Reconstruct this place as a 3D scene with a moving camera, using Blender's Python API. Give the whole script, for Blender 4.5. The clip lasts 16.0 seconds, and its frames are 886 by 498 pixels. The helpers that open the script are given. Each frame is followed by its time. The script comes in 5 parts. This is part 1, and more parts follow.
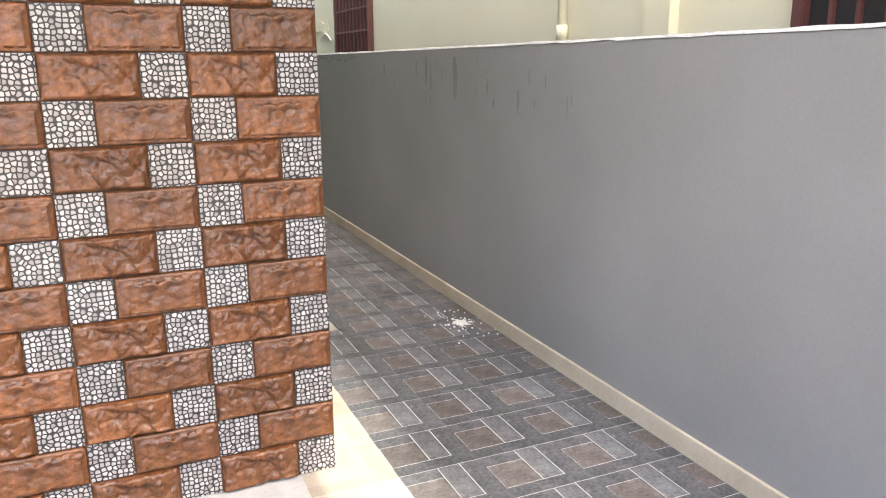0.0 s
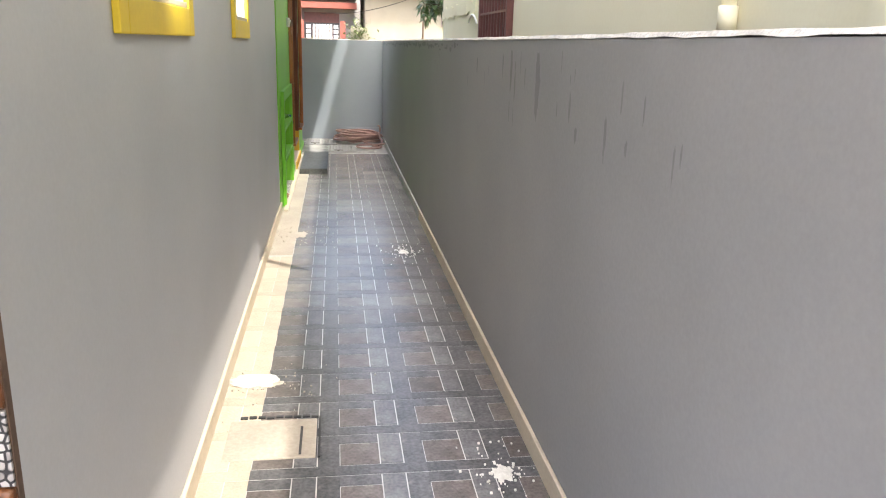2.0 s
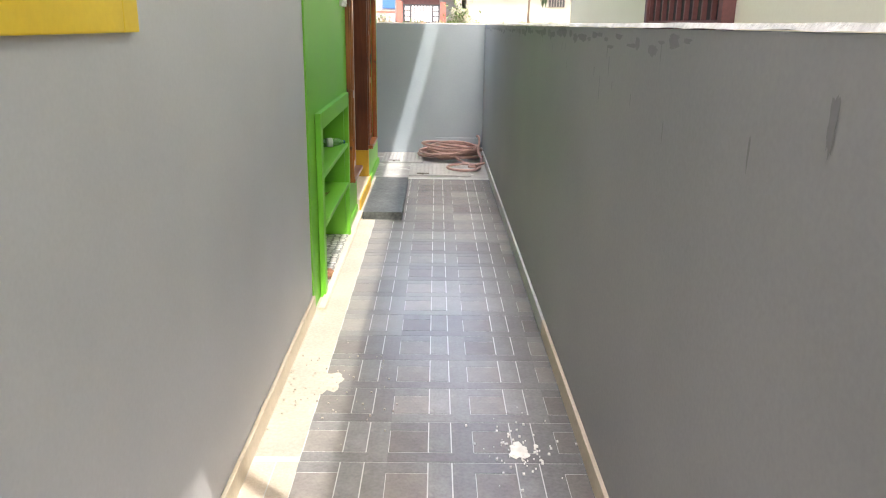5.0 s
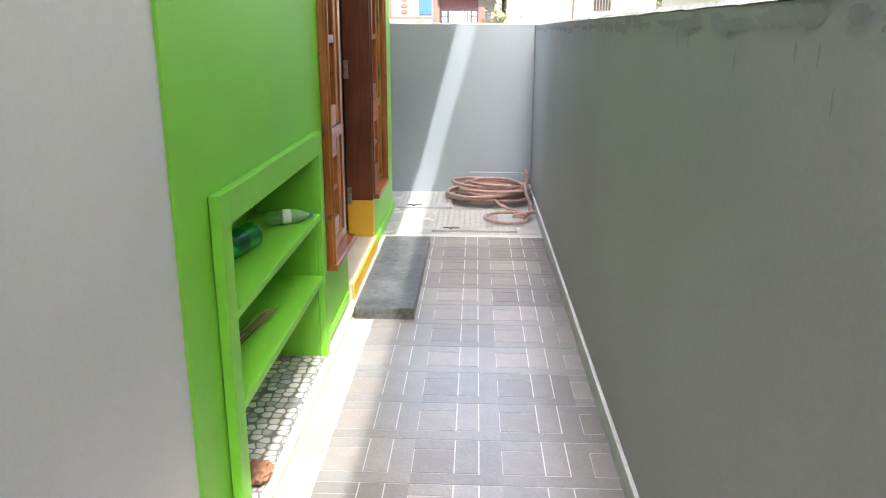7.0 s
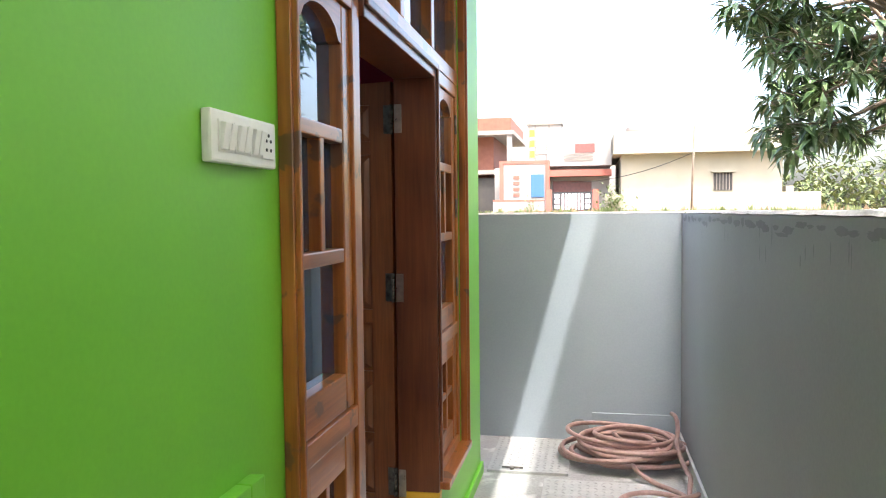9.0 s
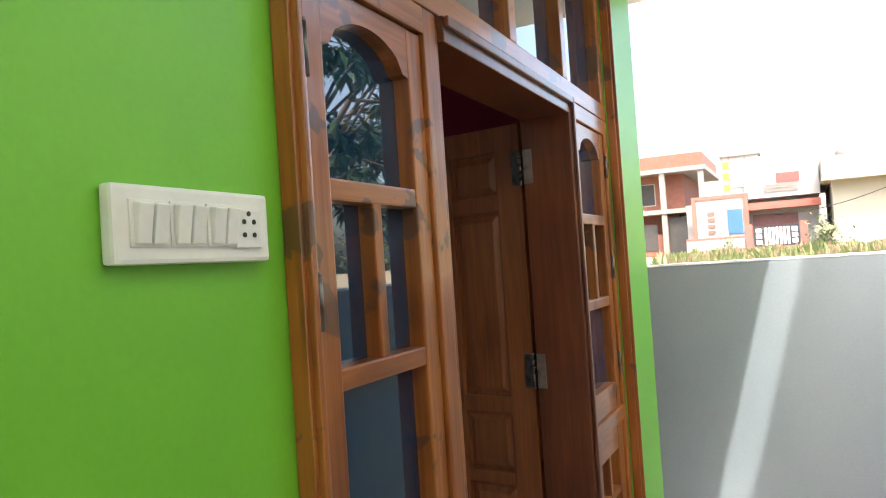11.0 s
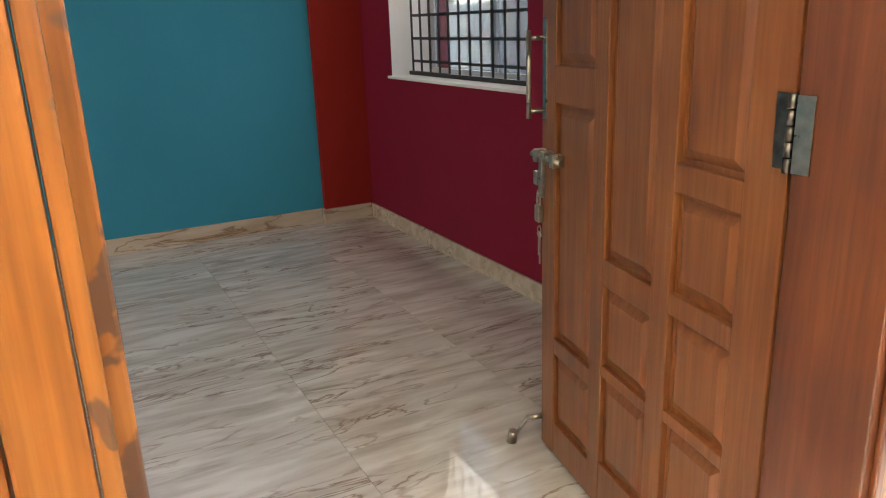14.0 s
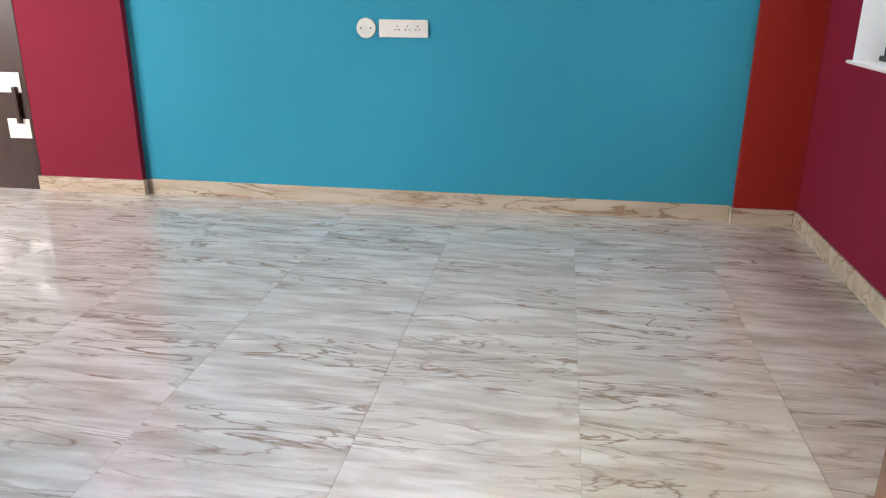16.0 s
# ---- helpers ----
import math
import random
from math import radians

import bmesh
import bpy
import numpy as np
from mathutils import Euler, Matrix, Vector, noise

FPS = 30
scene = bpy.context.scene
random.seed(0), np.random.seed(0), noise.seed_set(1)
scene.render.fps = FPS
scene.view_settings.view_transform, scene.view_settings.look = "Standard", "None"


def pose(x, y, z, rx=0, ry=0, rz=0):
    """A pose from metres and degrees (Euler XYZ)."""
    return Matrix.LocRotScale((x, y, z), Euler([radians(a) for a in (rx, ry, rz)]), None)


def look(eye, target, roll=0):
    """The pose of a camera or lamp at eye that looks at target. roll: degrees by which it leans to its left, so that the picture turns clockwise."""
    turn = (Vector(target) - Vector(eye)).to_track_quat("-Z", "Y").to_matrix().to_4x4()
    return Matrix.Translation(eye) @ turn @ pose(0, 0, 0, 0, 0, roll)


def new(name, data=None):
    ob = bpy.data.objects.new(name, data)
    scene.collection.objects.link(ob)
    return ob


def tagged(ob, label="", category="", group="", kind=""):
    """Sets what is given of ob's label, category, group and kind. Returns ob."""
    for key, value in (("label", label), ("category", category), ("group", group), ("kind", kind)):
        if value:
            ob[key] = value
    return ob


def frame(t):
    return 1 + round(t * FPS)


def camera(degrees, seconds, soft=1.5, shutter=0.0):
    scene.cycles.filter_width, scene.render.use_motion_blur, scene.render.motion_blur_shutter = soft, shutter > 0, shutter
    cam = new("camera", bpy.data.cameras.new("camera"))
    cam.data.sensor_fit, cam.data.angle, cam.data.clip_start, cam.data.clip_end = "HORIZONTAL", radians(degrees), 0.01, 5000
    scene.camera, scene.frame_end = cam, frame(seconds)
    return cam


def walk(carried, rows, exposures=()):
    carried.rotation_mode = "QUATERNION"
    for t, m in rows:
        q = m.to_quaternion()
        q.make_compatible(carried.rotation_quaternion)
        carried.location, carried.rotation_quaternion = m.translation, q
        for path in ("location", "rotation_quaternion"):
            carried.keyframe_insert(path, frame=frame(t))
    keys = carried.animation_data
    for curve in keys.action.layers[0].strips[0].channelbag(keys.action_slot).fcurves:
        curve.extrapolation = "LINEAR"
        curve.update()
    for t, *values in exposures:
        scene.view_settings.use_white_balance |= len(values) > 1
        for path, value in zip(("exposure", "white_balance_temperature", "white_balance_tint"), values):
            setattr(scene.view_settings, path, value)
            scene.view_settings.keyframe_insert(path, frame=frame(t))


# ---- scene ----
cam = camera(61.0, 16.0, soft=1.1)
PATH = [
    (0, (0.005, 0.095, 1.495), (0.787, 1.872, 1.016), -0.4),
    (0.5, (0.373, 0.344, 1.497), (1.122, 2.128, 0.991), 1.0),
    (1, (0.77, 0.674, 1.514), (1.376, 2.506, 0.99), 1.4),
    (1.5, (1.087, 1.046, 1.563), (1.487, 2.936, 1.043), 1.8),
    (2, (1.191, 1.471, 1.552), (1.47, 3.381, 1.028), 1.6),
    (2.5, (1.291, 1.94, 1.546), (1.496, 3.855, 1.01), 1.2),
    (3, (1.29, 2.487, 1.565), (1.444, 4.404, 1.017), 0.8),
    (3.5, (1.277, 3.0, 1.577), (1.388, 4.918, 1.018), 0.7),
    (4, (1.372, 3.519, 1.580), (1.445, 5.436, 1.018), 0.9),
    (4.2, (1.38, 3.705, 1.588), (1.429, 5.625, 1.03), 1.1),
    (6.3, (1.329, 5.996, 1.532), (1.318, 7.902, 0.927), 0.4),
    (6.5, (1.374, 6.257, 1.518), (1.346, 8.166, 0.922), 0.3),
    (7, (1.405, 6.766, 1.528), (1.325, 8.685, 0.97), 0.2),
    (7.5, (1.389, 7.262, 1.565), (1.212, 9.205, 1.126), 0.7),
    (8, (1.422, 7.879, 1.608), (1.118, 9.842, 1.375), 1.4),
    (8.5, (1.343, 8.387, 1.588), (1.014, 10.353, 1.42), 0.4),
    (9, (1.338, 8.774, 1.601), (0.957, 10.735, 1.504), -0.6),
    (9.2, (1.361, 8.997, 1.613), (0.925, 10.948, 1.558), -0.7),
    (11.3, (1.385, 9.415, 1.668), (0.521, 11.218, 1.718), -4.0),
    (11.5, (1.381, 9.446, 1.642), (0.521, 11.25, 1.593), -4.7),
    (12, (1.395, 9.514, 1.59), (0.508, 11.284, 1.309), -4.0),
    (12.5, (1.417, 9.871, 1.512), (0.416, 11.552, 1.098), -2.9),
    (13, (1.424, 10.215, 1.534), (0.214, 11.73, 1.043), -1.6),
    (13.5, (1.368, 10.596, 1.502), (-0.054, 11.888, 0.93), -1.2),
    (14, (1.299, 10.922, 1.464), (-0.409, 11.808, 0.88), -2.1),
    (14.5, (1.235, 11.232, 1.482), (-0.652, 11.514, 0.881), -0.9),
    (15, (1.043, 11.342, 1.452), (-0.855, 11.368, 0.82), 1.2),
    (15.5, (0.963, 11.41, 1.463), (-0.918, 11.263, 0.8), 1.1),
    (16, (0.939, 11.489, 1.474), (-0.928, 11.204, 0.814), 0.4),
]
EXPOSURES = [(0, 2.6, 6500, 10), (2, 2.7, 6500, 10), (4, 2.82, 6450, 10), (6.5, 3.35, 6200, 11), (7.5, 3.4, 6150, 12), (9, 3.2, 6250, 10), (11.5, 3.2, 6500, 9),
             (12, 3.3, 6600, 9), (12.5, 3.7, 6700, 11), (13, 4.05, 6900, 12), (13.5, 4.68, 7600, 14), (14, 5.15, 7300, 13), (14.5, 5.5, 6800, 11), (15, 5.9, 6450, 10), (16, 6.15, 6400, 10)]
walk(cam, [(t, look(eye, target, roll)) for t, eye, target, roll in PATH], EXPOSURES)

# ---- world and sun ----
SUN = Vector((0.27, -0.45, 1.0)).normalized()
world = bpy.data.worlds.new("sky")
scene.world = world
world.use_nodes = True
wn = world.node_tree
sky = wn.nodes.new("ShaderNodeTexSky")
sky.sky_type, sky.sun_disc = "NISHITA", False
sky.sun_elevation = math.asin(SUN.z)
sky.sun_rotation = math.atan2(SUN.x, SUN.y)
sky.dust_density = 7.0
wn.nodes["Background"].inputs["Strength"].default_value = 0.15
wn.links.new(sky.outputs["Color"], wn.nodes["Background"].inputs["Color"])
lamp = bpy.data.lights.new("sun", "SUN")
lamp.energy, lamp.angle, lamp.color = 0.85, radians(0.6), (1.0, 0.95, 0.86)
sun = new("sun", lamp)
sun.rotation_euler = SUN.to_track_quat("Z", "Y").to_euler()


def window_lamp(name, m, w, h, power):
    """Daylight standing in a window's opening."""
    d = bpy.data.lights.new(name, "AREA")
    d.shape, d.size, d.size_y, d.energy, d.color = "RECTANGLE", w, h, power, (1.0, 0.97, 0.93)
    ob = new(name, d)
    ob.matrix_world = m
    return ob


window_lamp("daylight_window_a", look((0.50, 3.86, 2.12), (-3.0, 6.5, 0.8)), 0.8, 0.8, 4.9)
window_lamp("daylight_window_b", look((0.50, 5.91, 2.12), (-3.0, 8.0, 0.8)), 0.5, 0.8, 3.4)
window_lamp("daylight_room_window", look((-2.35, 13.155, 2.09), (-2.35, 10.0, 1.6)), 1.40, 0.44, 0.30)

# ---- materials ----
def nodes_of(name):
    m = bpy.data.materials.new(name)
    m.use_nodes = True
    t = m.node_tree
    return m, t, t.nodes["Principled BSDF"]


def rgba(c):
    return (*c, 1.0)


def paint(name, c1, c2, scale=2.0, rough=0.7, bump=0.1, fine=60.0, vary=0.5, metal=0.0, stretch=(1, 1, 1), rand=0.0, spec=0.5,
          spots=None, spot_scale=3.0, spot_at=0.62, coat=0.0, film=None):
    """Two tones mixed by broad noise, fine grain, bump; spots: a third tone in patches."""
    m, t, b = nodes_of(name)
    n, l = t.nodes, t.links
    co = n.new("ShaderNodeTexCoord")
    mp = n.new("ShaderNodeMapping")
    mp.inputs["Scale"].default_value = stretch
    l.new(co.outputs["Object"], mp.inputs["Vector"])
    big = n.new("ShaderNodeTexNoise")
    big.inputs["Scale"].default_value, big.inputs["Detail"].default_value = scale, 5
    small = n.new("ShaderNodeTexNoise")
    small.inputs["Scale"].default_value, small.inputs["Detail"].default_value = fine, 3
    l.new(mp.outputs["Vector"], big.inputs["Vector"])
    l.new(mp.outputs["Vector"], small.inputs["Vector"])
    add = n.new("ShaderNodeMath")
    add.operation = "MULTIPLY_ADD"
    l.new(small.outputs["Fac"], add.inputs[0])
    add.inputs[1].default_value = vary
    l.new(big.outputs["Fac"], add.inputs[2])
    ramp = n.new("ShaderNodeMapRange")
    ramp.inputs["From Min"].default_value, ramp.inputs["From Max"].default_value = 0.3 + vary * 0.4, 0.7 + vary * 0.6
    l.new(add.outputs[0], ramp.inputs["Value"])
    mix = n.new("ShaderNodeMix")
    mix.data_type = "RGBA"
    mix.inputs["A"].default_value, mix.inputs["B"].default_value = rgba(c1), rgba(c2)
    l.new(ramp.outputs["Result"], mix.inputs["Factor"])
    out = mix.outputs["Result"]
    if spots:
        sp = n.new("ShaderNodeTexNoise")
        sp.inputs["Scale"].default_value, sp.inputs["Detail"].default_value = spot_scale, 6
        l.new(co.outputs["Object"], sp.inputs["Vector"])
        sr = n.new("ShaderNodeMapRange")
        sr.inputs["From Min"].default_value, sr.inputs["From Max"].default_value = spot_at, spot_at + 0.1
        l.new(sp.outputs["Fac"], sr.inputs["Value"])
        m2 = n.new("ShaderNodeMix")
        m2.data_type = "RGBA"
        l.new(sr.outputs["Result"], m2.inputs["Factor"])
        l.new(out, m2.inputs["A"])
        m2.inputs["B"].default_value = rgba(spots)
        out = m2.outputs["Result"]
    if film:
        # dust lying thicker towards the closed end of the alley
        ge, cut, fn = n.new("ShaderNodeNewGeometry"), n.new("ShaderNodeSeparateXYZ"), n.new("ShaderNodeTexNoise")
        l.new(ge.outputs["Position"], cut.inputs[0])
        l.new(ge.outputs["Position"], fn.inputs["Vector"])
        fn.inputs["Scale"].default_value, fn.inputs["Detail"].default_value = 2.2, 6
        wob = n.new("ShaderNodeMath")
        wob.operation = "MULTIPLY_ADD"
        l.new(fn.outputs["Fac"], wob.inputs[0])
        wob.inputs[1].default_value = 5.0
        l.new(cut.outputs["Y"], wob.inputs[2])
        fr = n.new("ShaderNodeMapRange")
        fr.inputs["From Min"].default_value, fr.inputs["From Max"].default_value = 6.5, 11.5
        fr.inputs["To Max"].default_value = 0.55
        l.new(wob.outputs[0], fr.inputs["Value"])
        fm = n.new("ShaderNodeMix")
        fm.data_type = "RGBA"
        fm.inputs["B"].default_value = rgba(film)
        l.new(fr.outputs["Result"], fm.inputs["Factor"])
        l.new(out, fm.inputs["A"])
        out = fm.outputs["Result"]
    if rand:
        oi = n.new("ShaderNodeObjectInfo")
        rr = n.new("ShaderNodeMapRange")
        rr.inputs["To Min"].default_value, rr.inputs["To Max"].default_value = 1 - rand, 1 + rand
        l.new(oi.outputs["Random"], rr.inputs["Value"])
        hv = n.new("ShaderNodeHueSaturation")
        l.new(rr.outputs["Result"], hv.inputs["Value"])
        l.new(out, hv.inputs["Color"])
        out = hv.outputs["Color"]
    l.new(out, b.inputs["Base Color"])
    b.inputs["Metallic"].default_value = metal
    b.inputs["Specular IOR Level"].default_value = spec
    b.inputs["Coat Weight"].default_value = coat
    b.inputs["Coat Roughness"].default_value = 0.08
    rg = n.new("ShaderNodeMapRange")
    rg.inputs["To Min"].default_value, rg.inputs["To Max"].default_value = max(0.02, rough - 0.08), min(1, rough + 0.08)
    l.new(big.outputs["Fac"], rg.inputs["Value"])
    l.new(rg.outputs["Result"], b.inputs["Roughness"])
    if bump:
        bp = n.new("ShaderNodeBump")
        bp.inputs["Strength"].default_value, bp.inputs["Distance"].default_value = bump, 0.01
        l.new(add.outputs[0], bp.inputs["Height"])
        l.new(bp.outputs["Normal"], b.inputs["Normal"])
    return m


def pebble_print(name, scale, dark, light1, light2, rough, coat, gap=0.09, upright=True):
    """Rounded pale pebbles in dark grout."""
    m, t, b = nodes_of(name)
    n, l = t.nodes, t.links
    co = n.new("ShaderNodeTexCoord")
    oi = n.new("ShaderNodeObjectInfo")
    off = n.new("ShaderNodeVectorMath")
    off.operation = "MULTIPLY_ADD"
    l.new(oi.outputs["Random"], off.inputs[0])
    off.inputs[1].default_value = (7, 7, 7)
    l.new(co.outputs["Object"], off.inputs[2])
    cut, flat = n.new("ShaderNodeSeparateXYZ"), n.new("ShaderNodeCombineXYZ")
    l.new(off.outputs[0], cut.inputs[0])
    l.new(cut.outputs["X"], flat.inputs["X"])
    l.new(cut.outputs["Z" if upright else "Y"], flat.inputs["Y"])
    v1, v2 = n.new("ShaderNodeTexVoronoi"), n.new("ShaderNodeTexVoronoi")
    v1.feature = "DISTANCE_TO_EDGE"
    for v in (v1, v2):
        v.voronoi_dimensions = "2D"
        v.inputs["Scale"].default_value = scale
        v.inputs["Randomness"].default_value = 0.62
        l.new(flat.outputs[0], v.inputs["Vector"])
    r = n.new("ShaderNodeMapRange")
    r.inputs["From Min"].default_value, r.inputs["From Max"].default_value = 0.60, 0.40
    l.new(v2.outputs["Distance"], r.inputs["Value"])
    edge = n.new("ShaderNodeMapRange")
    edge.inputs["From Min"].default_value, edge.inputs["From Max"].default_value = gap, gap + 0.06
    l.new(v1.outputs["Distance"], edge.inputs["Value"])
    both = n.new("ShaderNodeMath")
    both.operation = "MULTIPLY"
    l.new(r.outputs["Result"], both.inputs[0])
    l.new(edge.outputs["Result"], both.inputs[1])
    sep = n.new("ShaderNodeSeparateColor")
    l.new(v2.outputs["Color"], sep.inputs[0])
    mx = n.new("ShaderNodeMix")
    mx.data_type = "RGBA"
    mx.inputs["A"].default_value, mx.inputs["B"].default_value = rgba(light1), rgba(light2)
    l.new(sep.outputs[0], mx.inputs["Factor"])
    m2 = n.new("ShaderNodeMix")
    m2.data_type = "RGBA"
    m2.inputs["A"].default_value = rgba(dark)
    l.new(mx.outputs["Result"], m2.inputs["B"])
    l.new(both.outputs[0], m2.inputs["Factor"])
    l.new(m2.outputs["Result"], b.inputs["Base Color"])
    b.inputs["Roughness"].default_value = rough
    b.inputs["Coat Weight"].default_value, b.inputs["Coat Roughness"].default_value = coat, 0.06
    bp = n.new("ShaderNodeBump")
    bp.inputs["Strength"].default_value, bp.inputs["Distance"].default_value = 0.5, 0.004
    l.new(both.outputs[0], bp.inputs["Height"])
    l.new(bp.outputs["Normal"], b.inputs["Normal"])
    return m


def wood(name, c1, c2, c3, axis=2, rough=0.3, rand=0.0, knots=None):
    """Varnished timber: grain drawn out along an axis, dark streaks, filler patches."""
    m, t, b = nodes_of(name)
    n, l = t.nodes, t.links
    co = n.new("ShaderNodeTexCoord")
    mp = n.new("ShaderNodeMapping")
    s = [22.0, 22.0, 22.0]
    s[axis] = 1.1
    mp.inputs["Scale"].default_value = s
    l.new(co.outputs["Object"], mp.inputs["Vector"])
    n1, n2 = n.new("ShaderNodeTexNoise"), n.new("ShaderNodeTexNoise")
    n1.inputs["Scale"].default_value, n1.inputs["Detail"].default_value, n1.inputs["Distortion"].default_value = 1.0, 6, 1.2
    n2.inputs["Scale"].default_value, n2.inputs["Detail"].default_value = 5.0, 6
    l.new(mp.outputs["Vector"], n1.inputs["Vector"])
    l.new(mp.outputs["Vector"], n2.inputs["Vector"])
    cr = n.new("ShaderNodeValToRGB")
    cr.color_ramp.elements[0].position, cr.color_ramp.elements[0].color = 0.3, rgba(c1)
    cr.color_ramp.elements[1].position, cr.color_ramp.elements[1].color = 0.72, rgba(c3)
    e = cr.color_ramp.elements.new(0.5)
    e.color = rgba(c2)
    tone = n.new("ShaderNodeMath")
    tone.operation = "MULTIPLY_ADD"
    broad = n.new("ShaderNodeTexNoise")
    broad.inputs["Scale"].default_value, broad.inputs["Detail"].default_value = 3.0, 3
    l.new(co.outputs["Object"], broad.inputs["Vector"])
    l.new(broad.outputs["Fac"], tone.inputs[0])
    tone.inputs[1].default_value = 0.5
    half = n.new("ShaderNodeMath")
    half.operation = "MULTIPLY"
    half.inputs[1].default_value = 0.5
    l.new(n1.outputs["Fac"], half.inputs[0])
    l.new(half.outputs[0], tone.inputs[2])
    l.new(tone.outputs[0], cr.inputs["Fac"])
    mx = n.new("ShaderNodeMix")
    mx.data_type, mx.blend_type = "RGBA", "MULTIPLY"
    mx.inputs["Factor"].default_value = 0.6
    l.new(cr.outputs["Color"], mx.inputs["A"])
    l.new(n2.outputs["Fac"], mx.inputs["B"])
    out = mx.outputs["Result"]
    if knots:
        k = n.new("ShaderNodeTexNoise")
        k.inputs["Scale"].default_value, k.inputs["Detail"].default_value, k.inputs["Distortion"].default_value = 6.5, 4, 0.4
        l.new(co.outputs["Object"], k.inputs["Vector"])
        kr = n.new("ShaderNodeMapRange")
        kr.inputs["From Min"].default_value, kr.inputs["From Max"].default_value = 0.605, 0.625
        l.new(k.outputs["Fac"], kr.inputs["Value"])
        km = n.new("ShaderNodeMix")
        km.data_type = "RGBA"
        km.inputs["B"].default_value = rgba(knots)
        l.new(kr.outputs["Result"], km.inputs["Factor"])
        l.new(out, km.inputs["A"])
        out = km.outputs["Result"]
    l.new(out, b.inputs["Base Color"])
    b.inputs["Roughness"].default_value = rough
    b.inputs["Coat Weight"].default_value, b.inputs["Coat Roughness"].default_value = 0.35, 0.12
    bp = n.new("ShaderNodeBump")
    bp.inputs["Strength"].default_value, bp.inputs["Distance"].default_value = 0.15, 0.004
    l.new(n1.outputs["Fac"], bp.inputs["Height"])
    l.new(bp.outputs["Normal"], b.inputs["Normal"])
    return m


def marble(name, base, light, vein, rough):
    """Polished slab with drawn-out veins; each slab shifted by its own random number."""
    m, t, b = nodes_of(name)
    n, l = t.nodes, t.links
    co, oi = n.new("ShaderNodeTexCoord"), n.new("ShaderNodeObjectInfo")
    off = n.new("ShaderNodeVectorMath")
    off.operation = "MULTIPLY_ADD"
    l.new(oi.outputs["Random"], off.inputs[0])
    off.inputs[1].default_value = (9, 13, 3)
    l.new(co.outputs["Object"], off.inputs[2])
    mp = n.new("ShaderNodeMapping")
    mp.inputs["Scale"].default_value = (8.5, 1.5, 8.5)
    mp.inputs["Rotation"].default_value = (0, 0, radians(-14))
    l.new(off.outputs[0], mp.inputs["Vector"])
    n1, n2, n3 = (n.new("ShaderNodeTexNoise") for _ in range(3))
    n1.inputs["Scale"].default_value, n1.inputs["Detail"].default_value, n1.inputs["Distortion"].default_value = 1.9, 9, 0.5
    n2.inputs["Scale"].default_value, n2.inputs["Detail"].default_value, n2.inputs["Distortion"].default_value = 1.5, 6, 0.8
    n3.inputs["Scale"].default_value, n3.inputs["Detail"].default_value = 0.7, 3
    for q in (n1, n2, n3):
        l.new(mp.outputs["Vector"], q.inputs["Vector"])
    mx = n.new("ShaderNodeMix")
    mx.data_type = "RGBA"
    mx.inputs["A"].default_value, mx.inputs["B"].default_value = rgba(base), rgba(light)
    r1 = n.new("ShaderNodeMapRange")
    r1.inputs["From Min"].default_value, r1.inputs["From Max"].default_value = 0.33, 0.67
    l.new(n1.outputs["Fac"], r1.inputs["Value"])
    l.new(r1.outputs["Result"], mx.inputs["Factor"])
    sub = n.new("ShaderNodeMath")
    sub.operation = "SUBTRACT"
    l.new(n2.outputs["Fac"], sub.inputs[0])
    sub.inputs[1].default_value = 0.5
    ab = n.new("ShaderNodeMath")
    ab.operation = "ABSOLUTE"
    l.new(sub.outputs[0], ab.inputs[0])
    r2 = n.new("ShaderNodeMapRange")
    r2.inputs["From Min"].default_value, r2.inputs["From Max"].default_value = 0.0, 0.032
    r2.inputs["To Min"].default_value, r2.inputs["To Max"].default_value = 1.0, 0.0
    l.new(ab.outputs[0], r2.inputs["Value"])
    r3 = n.new("ShaderNodeMapRange")
    r3.inputs["From Min"].default_value, r3.inputs["From Max"].default_value = 0.40, 0.60
    l.new(n3.outputs["Fac"], r3.inputs["Value"])
    mu = n.new("ShaderNodeMath")
    mu.operation = "MULTIPLY"
    l.new(r2.outputs["Result"], mu.inputs[0])
    l.new(r3.outputs["Result"], mu.inputs[1])
    m2 = n.new("ShaderNodeMix")
    m2.data_type = "RGBA"
    l.new(mu.outputs[0], m2.inputs["Factor"])
    l.new(mx.outputs["Result"], m2.inputs["A"])
    m2.inputs["B"].default_value = rgba(vein)
    l.new(m2.outputs["Result"], b.inputs["Base Color"])
    b.inputs["Roughness"].default_value = rough
    b.inputs["Specular IOR Level"].default_value = 0.5
    return m


def glassy(name, tint, rough=0.02):
    """Dark tinted window glass with a clear gloss."""
    m, t, b = nodes_of(name)
    b.inputs["Base Color"].default_value = rgba(tint)
    b.inputs["Roughness"].default_value = rough
    b.inputs["Specular IOR Level"].default_value = 0.9
    b.inputs["Coat Weight"].default_value, b.inputs["Coat Roughness"].default_value = 0.6, 0.02
    return m


def clear(name, tint, rough=0.05):
    m, t, b = nodes_of(name)
    b.inputs["Base Color"].default_value = rgba(tint)
    b.inputs["Roughness"].default_value = rough
    b.inputs["Transmission Weight"].default_value = 0.9
    b.inputs["IOR"].default_value = 1.3
    return m


